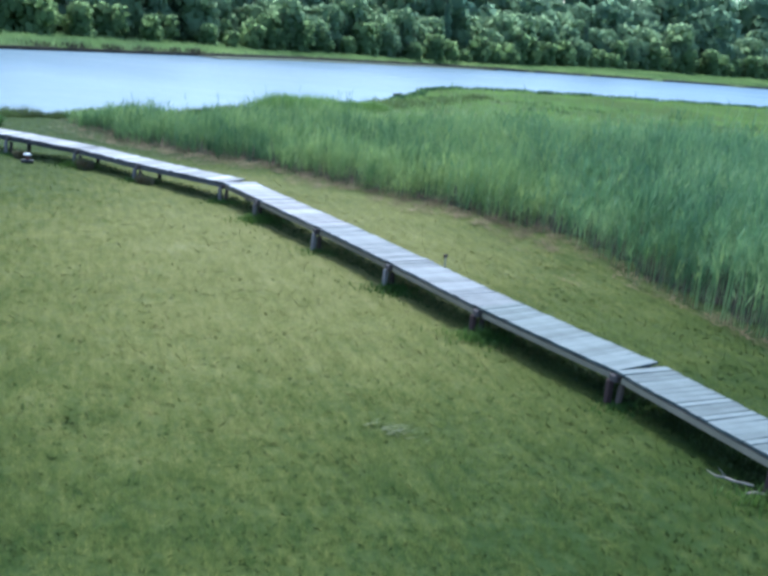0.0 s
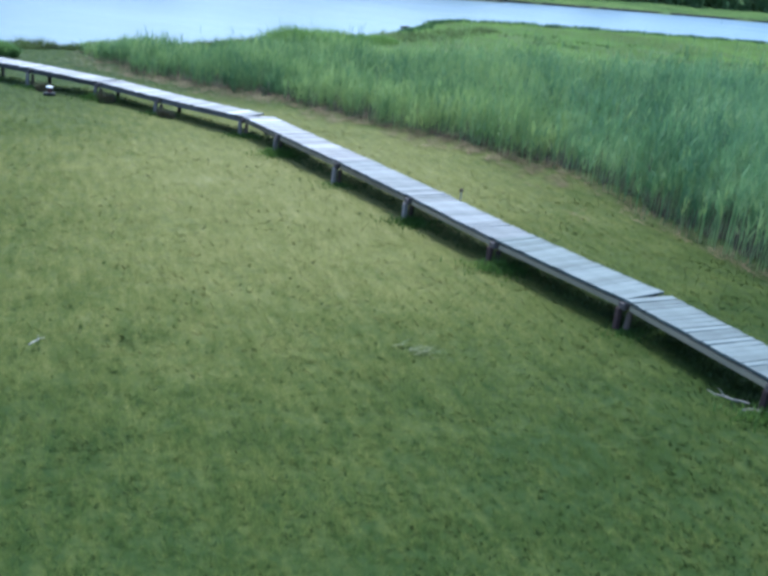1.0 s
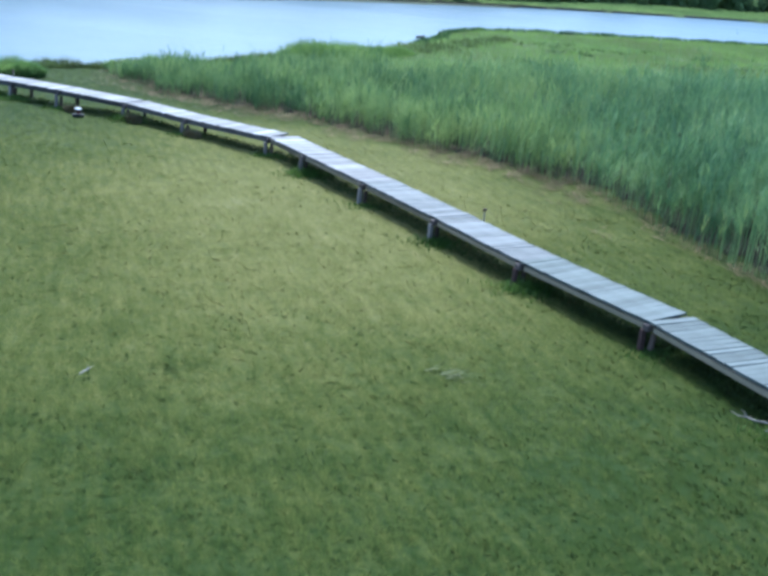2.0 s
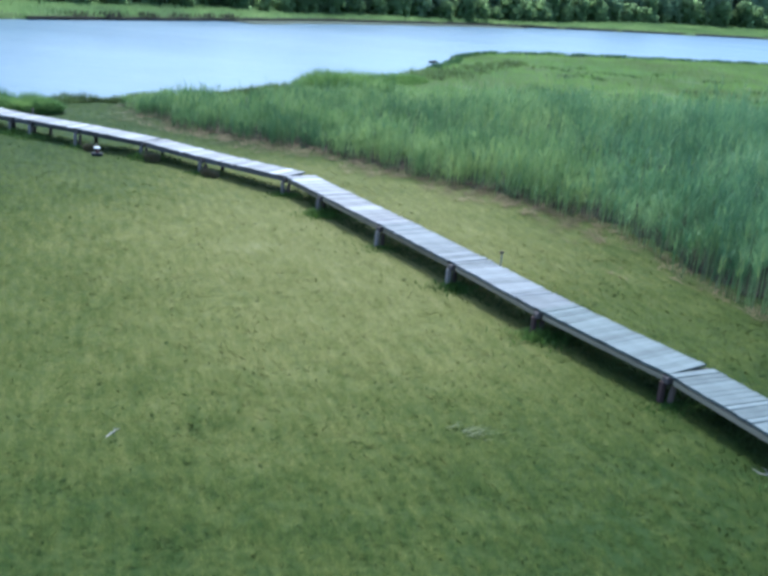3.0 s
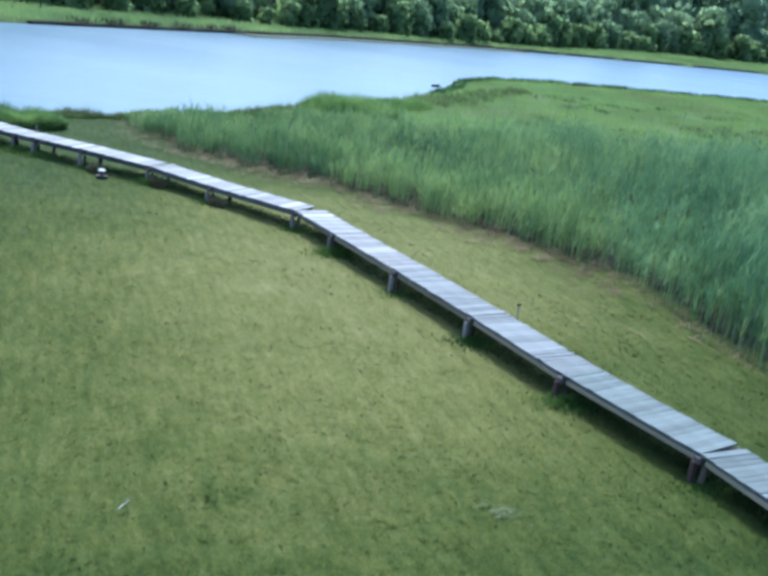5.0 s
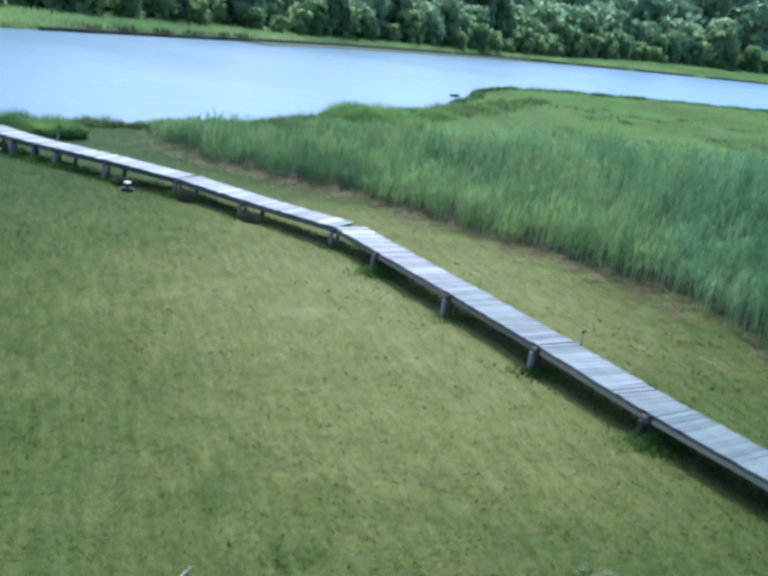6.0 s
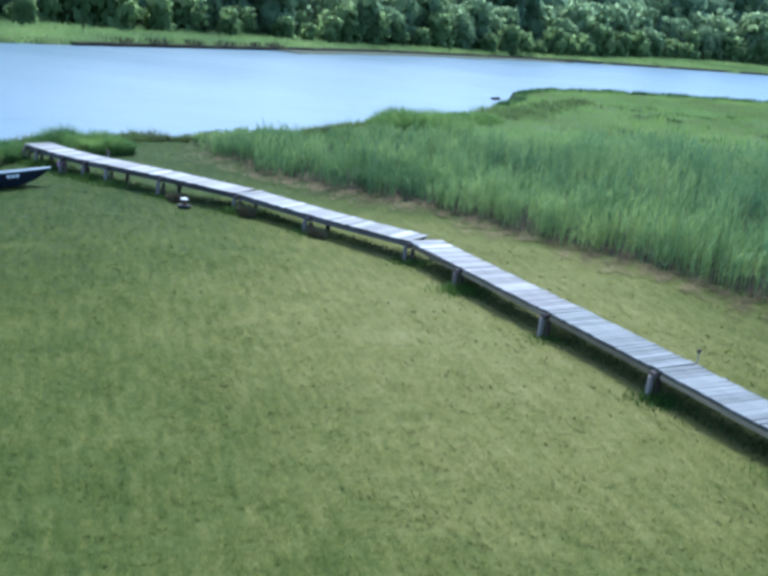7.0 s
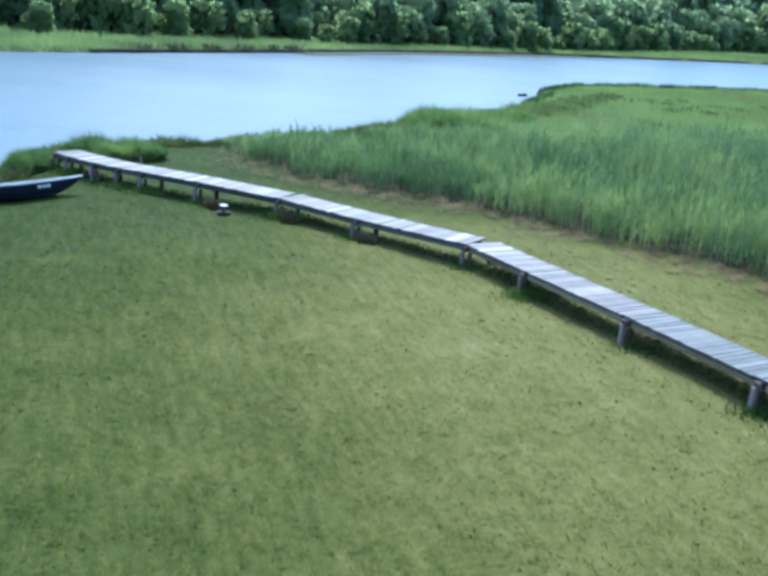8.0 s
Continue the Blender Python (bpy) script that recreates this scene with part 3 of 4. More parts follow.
def grow_clump(name, cx, cy, rx, ry, turn, height, count, label, material=SEDGE):
    a, r = rng.uniform(0, 2 * np.pi, count), np.sqrt(rng.uniform(0, 1, count))
    u, w = r * np.cos(a) * rx, r * np.sin(a) * ry
    t = radians(turn)
    x, y = cx + u * math.cos(t) - w * math.sin(t), cy + u * math.sin(t) + w * math.cos(t)
    h = height * (1 - 0.55 * r ** 3) * rng.uniform(0.7, 1.15, count) * (1 + 0.2 * lump(x, y, 1.5, 0.12))
    z = np.maximum(land(x, y), WATER_Z - 0.1)
    v, f = blade_mesh(x, y, z, h, rng.uniform(0.018, 0.035, count), a + rng.normal(0, 0.6, count), rng.uniform(0.05, 0.35, count) + 0.3 * r, 0.4)
    stuff(name, v, f, material, label, "grass")


def grow_far_bank():
    far = FAR_SHORE
    def keep(x, y):
        d = gap_to(x, y, far)
        return ~inside(x, y, CREEK) & (d < 30) & (d < gap_to(x, y, NEAR_SHORE))
    x, y = scatter(420000, -100, 110, 30, 235, keep)
    d = gap_to(x, y, far)
    k = rng.uniform(0, 1, len(x)) < np.where(d < 8, 1, 0.5)
    x, y, d = x[k], y[k], d[k]
    n = len(x)
    west = 1 / (1 + np.exp((x + 24) / 1.5))
    mid = 1 / (1 + np.exp((x - 1) / 1.5)) * np.clip((d - 5) / 4, 0, 1)
    height = 0.45 + 0.15 * west + 0.45 * mid * (1 - west)
    height *= (1 + 0.22 * lump(x, y, 9, 0.21)) * rng.uniform(0.75, 1.15, n) * np.clip(0.5 + d / 2, 0, 1)
    v, f = spike_mesh(x, y, land(x, y), height * 1.15, rng.uniform(0.1, 0.2, n), rng.normal(1.9, 0.5, n), rng.uniform(0.3, 0.8, n), 0.5)
    stuff("far_bank_reeds", v, f, FARREED, "pale green reeds and grass along the far bank", "reeds", True)
    x, y = scatter(28000, -38, -25, 84, 112, lambda x, y: ~inside(x, y, CREEK) & (gap_to(x, y, far) < 1.0) & (lump(x, y, 5.0, 0.4) > rng.uniform(-0.6, 0.5, len(x))))
    n = len(x)
    v, f = blade_mesh(x, y, land(x, y), rng.uniform(0.15, 0.55, n), rng.uniform(0.05, 0.1, n), rng.uniform(0, 6.28, n), rng.uniform(0.02, 0.3, n), 0.1)
    stuff("far_bank_stalks", v, f, STALK, "brown dead stalks at the foot of the far reeds", "reeds")


def grow_tussocks():
    """Small dark rushes and a thin stand of reeds scattered over the meadow."""
    r = np.random.default_rng(31)
    xs, ys = [], []
    for k in range(46):
        cx, cy = r.uniform(3, 34), r.uniform(52, 78)
        n = 30
        xs.append(cx + r.normal(0, 0.4, n))
        ys.append(cy + r.normal(0, 0.18, n))
    x, y = np.concatenate(xs), np.concatenate(ys)
    k = dry(x, y, 1.0)
    x, y = x[k], y[k]
    n = len(x)
    v, f = blade_mesh(x, y, land(x, y), r.uniform(0.2, 0.42, n), r.uniform(0.03, 0.05, n), r.uniform(0, 6.28, n), r.uniform(0, 0.5, n), 0.3)
    stuff("rush_tussocks", v, f, RUSH, "small dark rush tussocks in the meadow", "grass")
    cx, cy = r.uniform(1, 34, 130), 45.5 + np.abs(r.normal(0, 4.2, 130))
    x, y = np.repeat(cx, 26), np.repeat(cy, 26)
    x, y = x + r.normal(0, 0.75, len(x)), y + r.normal(0, 0.4, len(x))
    k = dry(x, y, 1.0)
    x, y = x[k], y[k]
    v, f = reed_plants(x, y, r.uniform(0.45, 1.15, len(x)), 5, 0.42, leaf_width=0.028, bare=0.05)
    stuff("thin_reeds", v, f, REEDBLUE, "thin clumps of reeds straying into the meadow", "reeds")


def grow_shore_grass():
    """Short brownish-green grass between the sedge tufts and the reeds, down to the water."""
    line = NEAR_SHORE[4:13]
    x, y = scatter(170000, -21, -8, 27, 52, lambda x, y: ~inside(x, y, CREEK) & (gap_to(x, y, line) < 1.3 + 0.4 * lump(x, y, 1.6, 0.3)) & ~inside(x, y, REEDS))
    n = len(x)
    v, f = blade_mesh(x, y, land(x, y), rng.uniform(0.16, 0.42, n) * (1 + 0.4 * lump(x, y, 1.2, 0.17)), rng.uniform(0.015, 0.03, n), rng.uniform(0, 6.28, n), rng.uniform(0.1, 0.8, n), 0.4)
    stuff("shore_grass", v, f, SHORE, "short brownish-green grass along the creek edge", "grass")
    # dead brown growth behind the grassy point
    x, y = scatter(9000, -5, 6, 56, 80, lambda x, y: dry(x, y, 0.6) & (gap_to(x, y, [(-2.6, 60.5), (-0.4, 66.0), (1.8, 72.0), (4.0, 76.5)]) < 1.3 + 0.6 * lump(x, y, 2.5, 0.58)))
    n = len(x)
    v, f = blade_mesh(x, y, land(x, y), rng.uniform(0.2, 0.5, n), rng.uniform(0.03, 0.06, n), rng.uniform(0, 6.28, n), rng.uniform(0.1, 0.7, n), 0.4)
    stuff("brown_shore_growth", v, f, SHORE, "brownish dying grass behind the grassy point", "grass")



grow_lawn()
lay_dark_floor()
grow_tussocks()
grow_shore_grass()
grow_reeds()
lay_litter()
grow_meadow()
grow_far_bank()
grow_rim()
grow_clump("sedge_tuft", -18.72, 31.0, 0.62, 0.9, 0, 0.64, 4000, "rounded tuft of tall green sedge at the water's edge", TUFT)
grow_clump("sedge_tuft", -17.3, 34.0, 1.8, 0.9, 40, 0.8, 6000, "long tuft of tall green sedge behind the boardwalk's end", TUFT)
grow_clump("sedge_hummock", -6.7, 50.3, 2.7, 2.0, 25, 1.1, 9000, "bright green grassy hummock on the creek shore")
grow_clump("sedge_hummock", -4.2, 57.0, 2.4, 1.6, 60, 0.5, 4000, "low grassy hummock on the creek shore")

# ---- trees of the far wood ----


def crown_mesh(name, seed, height, spread, material, count=1500, conifer=False, leaf=0.42):
    r = np.random.default_rng(seed)
    if conifer:
        h = r.uniform(0.12, 1, count) ** 0.8
        a = r.uniform(0, 2 * np.pi, count)
        tier = 0.75 + 0.25 * np.sin(h * 34)
        rad = spread * (1.03 - h) * tier * np.sqrt(r.uniform(0.45, 1, count))
        p = np.stack([np.cos(a) * rad, np.sin(a) * rad, h * height], 1)
        out = np.stack([np.cos(a), np.sin(a), np.full(count, 0.2)], 1)
    else:
        blobs = 18
        bz = np.linspace(0.06, 0.86, blobs) * height * r.uniform(0.85, 1.05, blobs)
        ba = r.uniform(0, 2 * np.pi, blobs)
        wide = np.sin(np.clip(bz / height * 0.72 + 0.2, 0.12, 0.97) * np.pi) ** 0.5
        br = spread * 0.62 * wide * r.uniform(0.35, 1, blobs)
        c = np.stack([np.cos(ba) * br, np.sin(ba) * br, bz], 1)
        size = spread * r.uniform(0.38, 0.62, blobs)
        pick = r.integers(0, blobs, count)
        out = r.normal(0, 1, (count, 3))
        out /= np.linalg.norm(out, axis=1)[:, None]
        p = c[pick] + out * (size[pick] * r.uniform(0.72, 1.08, count))[:, None] * np.array([1, 1, 0.8])
    nrm = out + r.normal(0, 0.38, (count, 3))
    nrm /= np.linalg.norm(nrm, axis=1)[:, None]
    u = np.cross(nrm, r.normal(0, 1, (count, 3)))
    u /= np.linalg.norm(u, axis=1)[:, None]
    w = np.cross(nrm, u)
    s = leaf * r.uniform(0.7, 1.5, count)[:, None]
    bend = nrm * s * 0.3
    v = np.stack([p + u * s, p + w * s * 0.75 - bend, p - u * s * 0.9, p - w * s * 0.8 - bend], 1).reshape(-1, 3)
    b = np.arange(count)[:, None] * 4
    f = np.concatenate([b + [0, 1, 2], b + [0, 2, 3]])
    me = bulk(name, v, f, material)
    # leaves of one bough take the light together
    soft = np.repeat(out + r.normal(0, 0.12, (count, 3)) + np.array([0, 0, 0.2]), 4, axis=0)
    me.normals_split_custom_set_from_vertices((soft / np.linalg.norm(soft, axis=1)[:, None]).astype(np.float32))
    return me


def make_tree(name, seed, height, spread, material, label, conifer=False, count=1500, leaf=0.42):
    t = thing(name, Matrix(), label, "tree", "wood on the far bank")
    r = random.Random(seed)
    bm = bmesh.new()
    top = height * (0.95 if conifer else 0.75)
    bend = [(r.uniform(-0.3, 0.3) * k, r.uniform(-0.3, 0.3) * k, top * k / 4 - 0.3 * (k == 0)) for k in range(5)]
    rod(bm, bend, [0.26, 0.2, 0.15, 0.09, 0.04])
    if not conifer:
        for k in range(6):
            a, z = r.uniform(0, 6.28), height * r.uniform(0.25, 0.55)
            reach = spread * r.uniform(0.5, 0.8)
            rod(bm, [(0, 0, z), (math.cos(a) * reach * 0.5, math.sin(a) * reach * 0.5, z + 0.9), (math.cos(a) * reach, math.sin(a) * reach, z + 2.4)], [0.1, 0.07, 0.03], 5)
    part("trunk", bm, BARK, t)
    crown = new("crown", crown_mesh("crown", seed, height, spread, material, count, conifer, leaf))
    crown.parent = t
    return t


KINDS = [
    make_tree("broadleaf_tree", 1, 13.0, 5.9, HAZYLEAF, "full green broadleaf tree on the far bank", count=1500, leaf=0.8),
    make_tree("broadleaf_tree", 2, 11.0, 5.4, HAZYLEAF, "full green broadleaf tree on the far bank", count=1400, leaf=0.78),
    make_tree("broadleaf_tree", 3, 14.5, 6.2, HAZYDARKLEAF, "tall dark green broadleaf tree on the far bank", count=1700, leaf=0.82),
    make_tree("broadleaf_tree", 4, 10.5, 4.5, HAZYDARKLEAF, "slim dark green broadleaf tree on the far bank", count=1200, leaf=0.7),
    make_tree("conifer_tree", 5, 11.0, 2.4, HAZYDARKLEAF, "dark pointed evergreen on the far bank", True, 1300, 0.36),
    make_tree("young_tree", 6, 4.8, 2.5, BUSHLEAF, "small pale green tree at the wood's edge", count=900, leaf=0.42),
]


def along(line, s):
    for a, b in zip(line, line[1:]):
        d = math.dist(a, b)
        if s <= d:
            u = ((b[0] - a[0]) / d, (b[1] - a[1]) / d)
            return a[0] + u[0] * s, a[1] + u[1] * s, u
        s -= d
    return None


def plant_wood():
    r = random.Random(12)
    spots = []
    for back, step, kinds, grown in ((2.0, 4.0, [5], 0.85), (5.0, 4.6, [5, 3, 1, 5, 0], 0.68), (8.0, 5.4, [0, 3, 1, 1, 1, 0, 4], 0.78), (13.0, 5.8, [0, 2, 1, 0], 0.95), (19.0, 6.2, [2, 0, 2], 1.15), (26.0, 9.5, [2, 0], 1.3)):
        s = 40.0
        while True:
            got = along(TREE_LINE, s)
            if not got or got[0] > 140:
                break
            x, y, u = got
            off = back + r.uniform(-1.6, 1.6)
            vary = r.uniform(0.5, 1.35) if back < 3 else r.uniform(0.8, 1.2)
            spots.append((x - u[1] * off, y + u[0] * off, r.choice(kinds), vary * grown * (1.12 if x > 50 else 1.0)))
            s += step * r.uniform(0.75, 1.25)
    used = set()
    for x, y, k, size in spots:
        z = float(land(np.array([x]), np.array([y]))[0])
        m = pose(x, y, z - 0.1, 0, 0, r.uniform(0, 360)) @ Matrix.Diagonal((size, size, size * r.uniform(0.9, 1.12), 1))
        if k in used:
            copy_thing(KINDS[k], m)
        else:
            used.add(k)
            KINDS[k].matrix_basis = m


plant_wood()

# ---- boardwalk ----
# The water-side edge of the deck at each pair of posts: x, y, height of the deck.
BENTS = [(7.5, 5.0, 0.54), (5.95, 7.6, 0.54), (4.42, 10.2, 0.52), (2.99, 12.82, 0.52), (1.10, 15.22, 0.56), (-0.515, 17.79, 0.54), (-2.24, 20.3, 0.55), (-4.03, 22.9, 0.53),
         (-5.29, 24.77, 0.52), (-8.07, 26.31, 0.52), (-10.33, 27.74, 0.54), (-12.8, 28.68, 0.58), (-14.62, 29.36, 0.58), (-15.45, 29.68, 0.57), (-16.32, 30.07, 0.57), (-17.4, 30.72, 0.57), (-18.04, 31.2, 0.57)]
DECK_WIDTH, PLANK_STEP, PLANK_THICK = 0.92, 0.148, 0.038


def make_boardwalk():
    r = random.Random(5)
    walkway = thing("boardwalk", Matrix(), "narrow weathered grey plank boardwalk on short posts over the marsh", "boardwalk")
    planks = []
    for wood in (PLANK, MIDPLANK, PALEPLANK, NEWPLANK):
        for gap, bevel in ((0.0, 0.002), (0.003, 0.003), (0.008, 0.005), (0.03, 0.006)):
            bm = bmesh.new()
            box(bm, (PLANK_STEP - gap, DECK_WIDTH, PLANK_THICK), (0, 0, 0), bevel)
            me = bpy.data.meshes.new("plank")
            bm.to_mesh(me)
            bm.free()
            me.materials.append(wood)
            planks.append(me)
    for i in range(len(BENTS) - 1):
        a, b = Vector(BENTS[i]), Vector(BENTS[i + 1])
        run = b - a
        length = run.length
        yaw = math.atan2(run.y, run.x)
        pitch = math.asin(run.z / length)
        # x along the walk, y towards the camera side of the walk (its water-side edge is y = 0, the deck lies at y < 0)
        base = Matrix.Translation(a) @ Euler((0, -pitch, yaw)).to_matrix().to_4x4()
        count = max(2, round((length - 0.02) / PLANK_STEP))
        step = (length - 0.02) / count
        for k in range(count):
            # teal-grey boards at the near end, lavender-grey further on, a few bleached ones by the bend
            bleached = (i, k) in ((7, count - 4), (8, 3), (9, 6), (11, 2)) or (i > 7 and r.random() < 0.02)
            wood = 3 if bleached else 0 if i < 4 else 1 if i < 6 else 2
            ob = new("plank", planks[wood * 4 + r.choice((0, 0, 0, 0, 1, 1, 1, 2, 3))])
            ob.parent = walkway
            end = 0.008 if k in (0, count - 1) else 0.0
            ob.matrix_local = base @ pose(0.01 + step * (k + 0.5), -DECK_WIDTH / 2 + r.uniform(-0.015, 0.015), -PLANK_THICK / 2 + r.uniform(-0.002, 0.002) + end, r.uniform(-0.5, 0.5), r.uniform(-0.7, 0.7), r.uniform(-0.4, 0.4))
        for side in (-1, 1):
            middle = -DECK_WIDTH / 2
            bm = bmesh.new()
            box(bm, (length - 0.17, 0.045, 0.09), (length / 2, middle + side * (DECK_WIDTH / 2 - 0.05), -PLANK_THICK - 0.036 - 0.045), 0.006)
            part("stringer", bm, STRINGER if i < 8 else DARKSTRINGER, walkway).matrix_local = base
            # dark strip added under the overhang to stand for its shadow line
            bm = bmesh.new()
            box(bm, (length - 0.17, 0.05, 0.075), (length / 2, middle + side * (DECK_WIDTH / 2 - 0.1), -PLANK_THICK - 0.002 - 0.0375), 0.004)
            part("nailer", bm, CAP, walkway, "dark strip added under the planks to draw their shadow line").matrix_local = base
    for i in range(len(BENTS)):
        here = Vector(BENTS[i])
        before, after = Vector(BENTS[max(i - 1, 0)]), Vector(BENTS[min(i + 1, len(BENTS) - 1)])
        yaw = math.atan2((after - before).y, (after - before).x)
        if i == len(BENTS) - 1:
            here = here - (after - before).normalized() * 0.08
        base = Matrix.Translation(here) @ Euler((0, 0, yaw)).to_matrix().to_4x4()
        drop = -PLANK_THICK - 0.012
        bm = bmesh.new()
        box(bm, (0.15, DECK_WIDTH + 0.09, 0.13), (0.03, -DECK_WIDTH / 2, drop - 0.065), 0.025)
        c = part("cap_beam", bm, CAP, walkway, "dark cross beam")
        c.matrix_local = base
        wood = REDPOST if i in (2, 3, 4) else GREYPOST
        for y in (0.02, -DECK_WIDTH - 0.02):
            bm = bmesh.new()
            foot = base @ Vector((0.0, y, 0))
            ground_z = float(land(np.array([foot.x]), np.array([foot.y]))[0]) - 0.25 - here.z
            top = drop - 0.1
            tall = top - ground_z
            box(bm, (0.09, 0.09, tall), (0, 0, 0), 0.012)
            p = part("post", bm, wood, walkway)
            p.matrix_local = base @ pose(0.07, y, ground_z + tall / 2, r.uniform(-2.5, 2.5), r.uniform(-2.5, 2.5), r.uniform(-6, 6))
            # an older, darker pile beside the post, under the beam
            bm = bmesh.new()
            low = tall - 0.05
            rod(bm, [(0, 0, 0), (0.01, 0.006, low * 0.5), (0.0, 0.0, low)], [0.055, 0.05, 0.046], 8)
            q = part("stub_post", bm, POST, walkway, "dark weathered round stub post")
            q.matrix_local = base @ pose(-0.05, y * 0.9 - 0.1 if y > 0 else y + 0.11, ground_z, r.uniform(-2, 2), r.uniform(-2, 2), 0)
    return walkway


make_boardwalk()

# ---- boat, stakes and driftwood ----
HULL = make_plain("dark_hull_paint", (0.006, 0.009, 0.017), 0.75, vary=0.3)
HULL.node_tree.nodes["Principled BSDF"].inputs["Specular IOR Level"].default_value = 0.15
RIM = make_plain("grey_gunwale", (0.32, 0.36, 0.4), 0.5)
BENCH = make_plain("white_bench", (0.75, 0.75, 0.72), 0.5)
WHITE = make_plain("white_paint", (0.6, 0.59, 0.57), 0.6)
RUST = make_plain("reddish_wood", (0.16, 0.06, 0.05), 0.8)
DARKBASE = make_plain("dark_stone", (0.035, 0.035, 0.032), 0.85)
PINK = make_plain("faded_pink_tape", (0.55, 0.2, 0.38), 0.7)


def hull_line(u):
    """Half beam and rise of keel and gunwale along the hull; u from 0 at the stem to 1 at the transom."""
    half = 0.45 * math.sin(min(1.0, u / 0.55) * math.pi / 2) ** 0.8 * (1 - 0.12 * max(0, u - 0.55))
    keel = 0.3 * max(0.0, 1 - u / 0.3) ** 1.7
    top = 0.36 + 0.14 * max(0.0, 1 - u / 0.6) ** 1.5
    return half, keel, top


def make_boat():
    yaw = math.degrees(math.atan2(-0.7, -0.71))
    boat = thing("rowing_boat", pose(-15.9, 28.36, -0.01, 0, 0, yaw) @ pose(0, 0, 0, 10, 0, 0), "dark navy open rowing boat drawn up on the marsh grass", "boat")
    length, n = 4.2, 16
    def shell(bm, inset, floor):
        rows = []
        for i in range(n + 1):
            u = i / n
            half, keel, top = hull_line(u)
            half, keel = max(0.012, half - inset), keel + floor
            x = u * length + (0.06 if inset else 0) * (1 - u)
            rows.append([bm.verts.new((x + 0.25 * max(0, 1 - u / 0.2) * (1 - z), y, keel + (top - keel) * z)) for y, z in
                         ((-half, 1), (-half * 0.93, 0.45), (-half * 0.75, 0.05), (0, 0), (half * 0.75, 0.05), (half * 0.93, 0.45), (half, 1))])
        for a, b in zip(rows, rows[1:]):
            for k in range(6):
                bm.faces.new((a[k], b[k], b[k + 1], a[k + 1]) if not inset else (a[k], a[k + 1], b[k + 1], b[k]))
        bm.faces.new(rows[-1] if not inset else rows[-1][::-1])
        return rows
    bm = bmesh.new()
    outer = shell(bm, 0, 0)
    inner = shell(bm, 0.03, 0.03)
    for a, b, c, d in zip(outer, outer[1:], inner, inner[1:]):
        bm.faces.new((a[0], c[0], d[0], b[0]))
        bm.faces.new((a[6], b[6], d[6], c[6]))
    bmesh.ops.recalc_face_normals(bm, faces=bm.faces)
    part("hull", bm, HULL, boat)
    for side in (-1, 1):
        bm = bmesh.new()
        pts = [(u * length, side * hull_line(u)[0], hull_line(u)[2] + 0.012) for u in [k / 14 for k in range(15)]]
        rod(bm, pts, [0.028] * 15, 6)
        part("gunwale", bm, RIM, boat, "pale grey rub rail")
    for u in (0.42, 0.66, 0.93):
        bm = bmesh.new()
        half, keel, top = hull_line(u)
        box(bm, (0.26, half * 2 - 0.08, 0.035), (u * length - 0.05, 0, top - 0.1), 0.008)
        part("bench", bm, BENCH, boat, "white bench seat")
    # illegible mark on the side, as bars
    for k in range(3):
        u = 0.24 + 0.03 * k
        h0, h1 = hull_line(u), hull_line(u + 0.024)
        bm = bmesh.new()
        z = 0.74
        def side_at(h, w):
            f = (0.93 + 0.07 * (w - 0.45) / 0.55) * h[0]
            return f + 0.006, h[1] + (h[2] - h[1]) * w
        q = []
        for uu, h, w in ((u, h0, z - 0.1), (u + 0.024, h1, z - 0.1), (u + 0.024, h1, z + 0.1), (u, h0, z + 0.1)):
            yy, zz = side_at(h, w)
            q += [(uu * length, yy, zz)]
        outer_v = [bm.verts.new(p) for p in q]
        inner_v = [bm.verts.new((p[0], p[1] - 0.008, p[2])) for p in q]
        bm.faces.new(outer_v)
        bm.faces.new(inner_v[::-1])
        for a in range(4):
            b = (a + 1) % 4
            bm.faces.new((outer_v[a], inner_v[a], inner_v[b], outer_v[b]))
        bmesh.ops.recalc_face_normals(bm, faces=bm.faces)
        part("mark", bm, WHITE, boat, "pale worn mark")


make_boat()


def ground_at(x, y):
    return float(land(np.array([float(x)]), np.array([float(y)]))[0])


def make_capped_stake():
    x, y = -11.76, 27.62
    t = thing("capped_stake", pose(x, y, ground_at(x, y), 0, 0, 20), "short reddish stake with a white cap on a dark base", "stake")
    bm = bmesh.new()
    box(bm, (0.36, 0.26, 0.07), (0, 0, 0.05), 0.025)
    part("base", bm, DARKBASE, t)
    bm = bmesh.new()
    rod(bm, [(0, 0, 0.05), (0.01, 0, 0.15), (0, 0, 0.23)], [0.05, 0.045, 0.04], 10)
    part("stem", bm, RUST, t)
    bm = bmesh.new()
    rod(bm, [(0, 0, 0.225), (0, 0, 0.235), (0, 0, 0.26), (0, 0, 0.275)], [0.09, 0.11, 0.1, 0.05], 16)
    part("cap", bm, WHITE, t, "white round cap")


make_capped_stake()


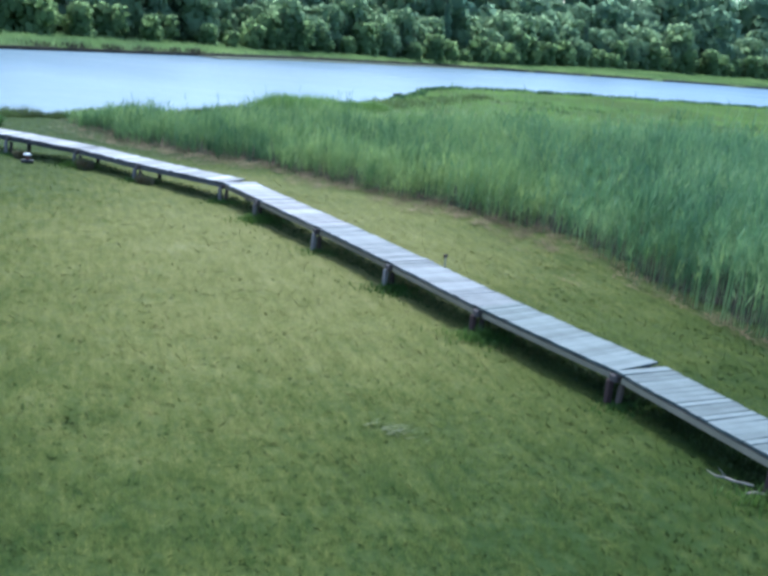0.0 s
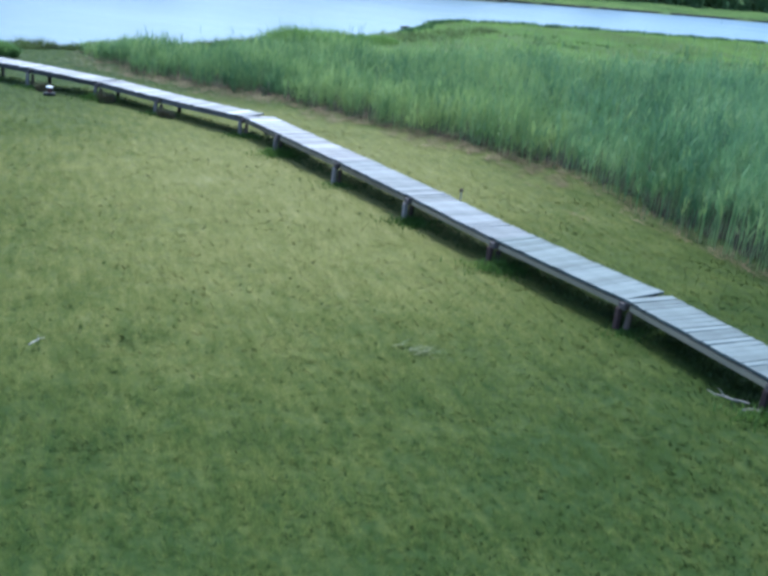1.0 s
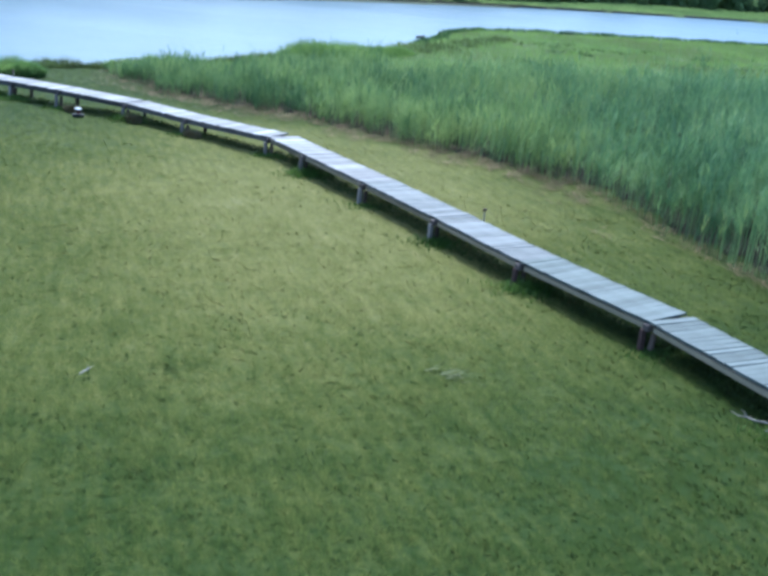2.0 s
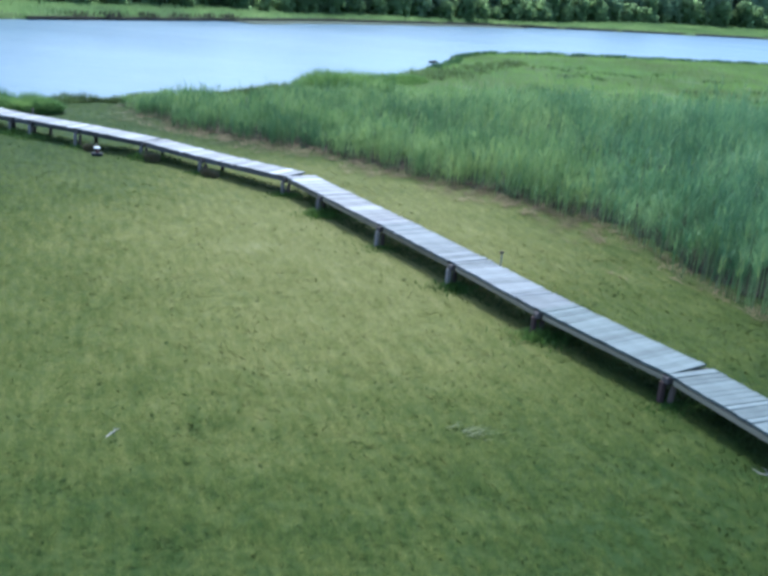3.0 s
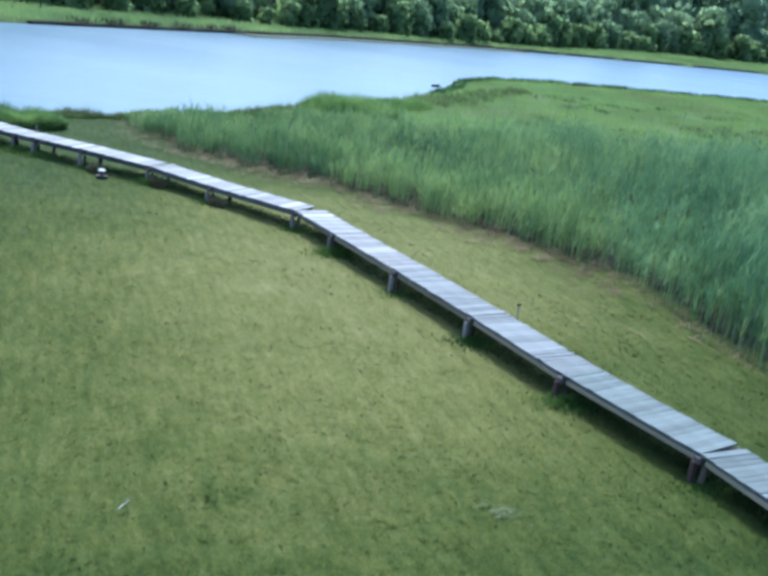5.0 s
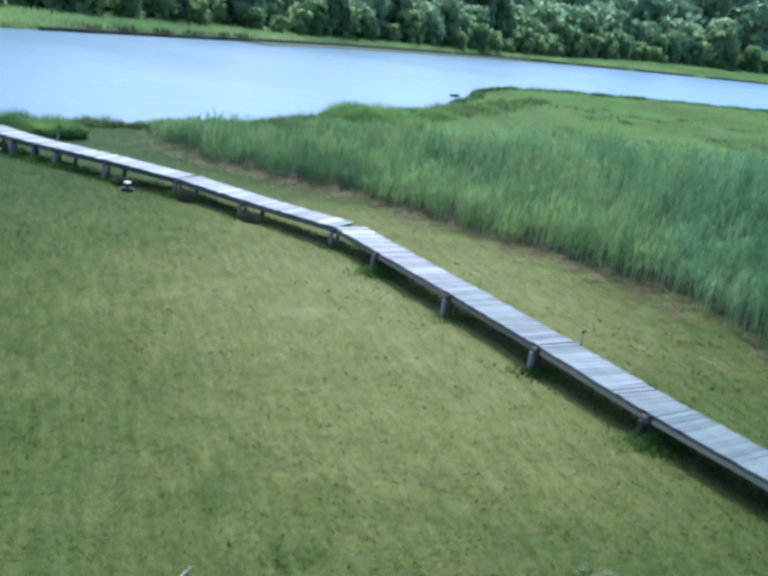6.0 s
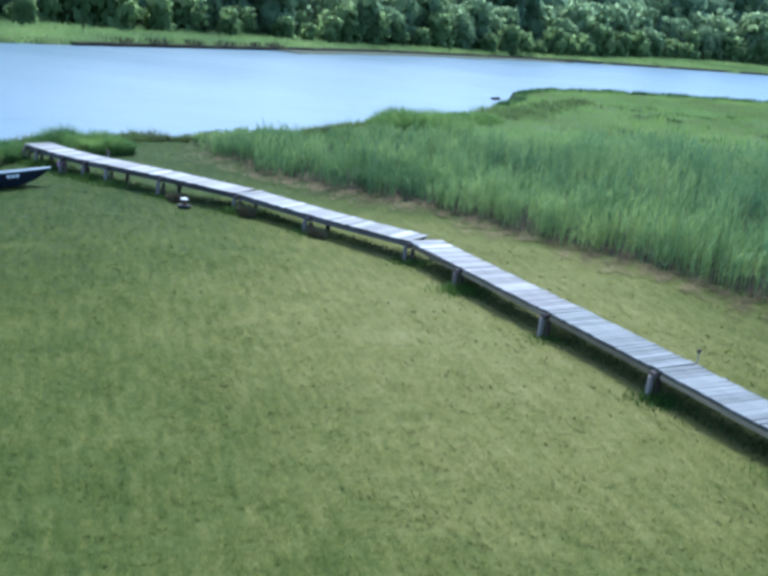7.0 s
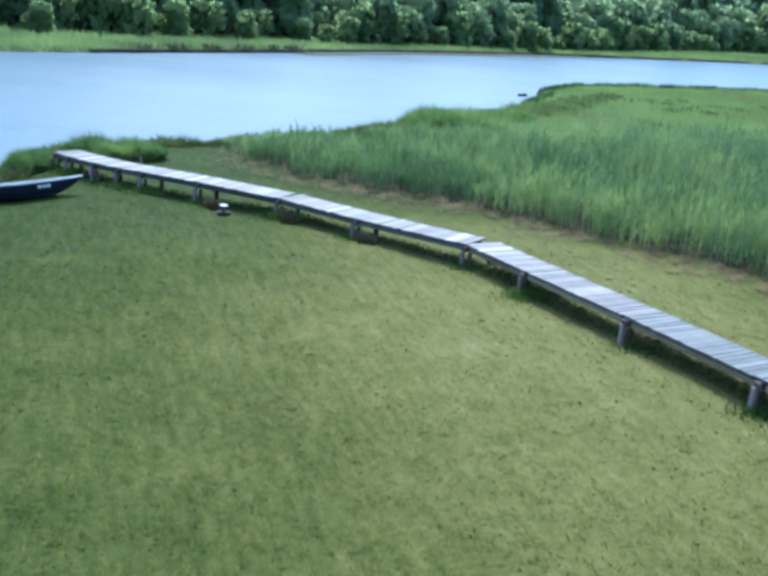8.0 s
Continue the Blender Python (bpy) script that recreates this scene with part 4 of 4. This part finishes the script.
def make_log(name, x, y, yaw, length, radius, material, label, lift=0.0, tilt=4.0, z=None):
    """A crooked length of wood with a broken branch stub."""
    t = thing(name, pose(x, y, (ground_at(x, y) if z is None else z) + lift, 0, -tilt, yaw), label, "driftwood")
    r = random.Random(int(abs(x * 10)))
    pts = [(length * (k / 5 - 0.5), r.uniform(-0.06, 0.06) * length, r.uniform(-0.02, 0.03) * length) for k in range(6)]
    bm = bmesh.new()
    rod(bm, pts, [radius * s for s in (0.8, 1, 0.95, 0.85, 0.6, 0.25)], 8)
    part("stem", bm, material, t)
    bm = bmesh.new()
    p = pts[3]
    rod(bm, [p, (p[0] + 0.12 * length, p[1] + 0.05 * length, p[2] + 0.14 * length), (p[0] + 0.2 * length, p[1] + 0.12 * length, p[2] + 0.2 * length)], [radius * 0.5, radius * 0.35, radius * 0.15], 6)
    part("branch", bm, material, t)


make_log("driftwood_log", -2.55, 75.3, 15, 0.75, 0.11, WETLOG, "dark wet log lying in the shallow creek", z=WATER_Z, lift=0.08)
make_log("driftwood_stick", 4.0, 10.5, 160, 0.55, 0.016, DRIFT, "bleached driftwood stick on the marsh grass", lift=0.1)
make_log("driftwood_stick", 4.4, 10.25, 10, 0.6, 0.02, DRIFT, "forked bleached driftwood stick beside a boardwalk post", lift=0.1)


def make_marker(x, y, tall, label):
    t = thing("wooden_stake", pose(x, y, ground_at(x, y), 2, -3, 30), label, "stake")
    bm = bmesh.new()
    box(bm, (0.03, 0.03, tall + 0.2), (0, 0, tall / 2 - 0.1), 0.006)
    part("stem", bm, DRIFT, t)
    bm = bmesh.new()
    box(bm, (0.09, 0.05, 0.07), (0, 0, tall + 0.02), 0.015)
    part("head", bm, POST, t, "small grey block")


make_marker(0.62, 19.6, 0.36, "thin grey stake in the grass beside the boardwalk")
make_marker(-15.05, 30.55, 0.72, "short grey stake behind the boardwalk")


def tape_post():
    """A faded pink ribbon round one of the outer posts."""
    t = thing("ribbon", pose(-16.32, 30.09, 0.0, 0, 0, 152), "faded pink ribbon tied round a boardwalk post", "ribbon")
    bm = bmesh.new()
    box(bm, (0.125, 0.125, 0.16), (0.09, 0.02, 0.27), 0.012)
    part("band", bm, PINK, t)
    bm = bmesh.new()
    box(bm, (0.03, 0.012, 0.2), (0.1, -0.055, 0.14), 0.004)
    part("loose_end", bm, PINK, t)


tape_post()


def grow_post_grass():
    """Longer green grass round the feet of the posts; beneath the deck, grass coloured dark as its shade."""
    xs, ys, hs = [], [], []
    for k, (bx, by, bz) in enumerate(BENTS[1:]):
        n = 700
        a, r = rng.uniform(0, 2 * np.pi, n), np.abs(rng.normal(0, 0.24, n))
        xs.append(bx + 0.1 + r * np.cos(a) * 1.5)
        ys.append(by - 0.12 + r * np.sin(a) * 1.1)
        hs.append(rng.uniform(0.12, 0.36, n) * np.exp(-r) * (0.65 + 0.35 * math.sin(k * 2.3)))
    x, y, h = np.concatenate(xs), np.concatenate(ys), np.concatenate(hs)
    n = len(x)
    v, f = blade_mesh(x, y, land(x, y), h, rng.uniform(0.012, 0.024, n), rng.uniform(0, 6.28, n), rng.uniform(0.1, 0.7, n), 0.5)
    stuff("post_grass", v, f, POSTTUFT, "longer green grass round the boardwalk posts", "grass")
    # deck shade put into colour: thin blades darker than the turf, under the planks
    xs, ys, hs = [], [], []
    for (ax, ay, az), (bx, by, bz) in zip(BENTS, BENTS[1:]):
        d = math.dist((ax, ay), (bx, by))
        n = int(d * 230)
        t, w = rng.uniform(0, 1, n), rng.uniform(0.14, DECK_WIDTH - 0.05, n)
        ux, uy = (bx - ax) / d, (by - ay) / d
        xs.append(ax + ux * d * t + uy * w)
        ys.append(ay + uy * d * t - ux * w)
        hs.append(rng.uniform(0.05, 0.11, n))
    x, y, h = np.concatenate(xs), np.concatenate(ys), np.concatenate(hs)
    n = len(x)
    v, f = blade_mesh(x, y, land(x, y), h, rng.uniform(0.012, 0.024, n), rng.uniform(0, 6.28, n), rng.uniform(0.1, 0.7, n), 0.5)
    stuff("painted_shade_grass", v, f, SPRIG_AND_DECKSHADE, "thin green grass beneath the boardwalk, coloured dark to deepen its shade", "grass")


grow_post_grass()
for bx, by in ((-8.1, 26.1), (-10.3, 27.5), (-12.5, 28.3)):
    grow_clump("dead_tuft", bx + 0.35, by - 0.1, 0.3, 0.18, -30, 0.3, 320, "low tuft of dead brown grass under the boardwalk", STALK)
make_log("driftwood_stick", -4.88, 9.6, 70, 0.26, 0.01, DRIFT, "pale broken stick lying in the marsh grass", lift=0.1, tilt=1)


def lay_wisp():
    """A small pale wisp of dead grass on the turf."""
    r = np.random.default_rng(3)
    n = 70
    x, y = -0.12 + r.normal(0, 0.13, n), 10.98 + r.normal(0, 0.09, n)
    v, f = spike_mesh(x, y, land(x, y) + r.uniform(0.02, 0.07, n), r.uniform(0.08, 0.2, n), r.uniform(0.008, 0.016, n), r.uniform(-0.3, 0.6, n), r.uniform(1.2, 1.5, n), 0.3)
    stuff("straw_wisp", v, f, PALESTRAW, "small pale wisp of dry straw on the turf", "straw")


lay_wisp()
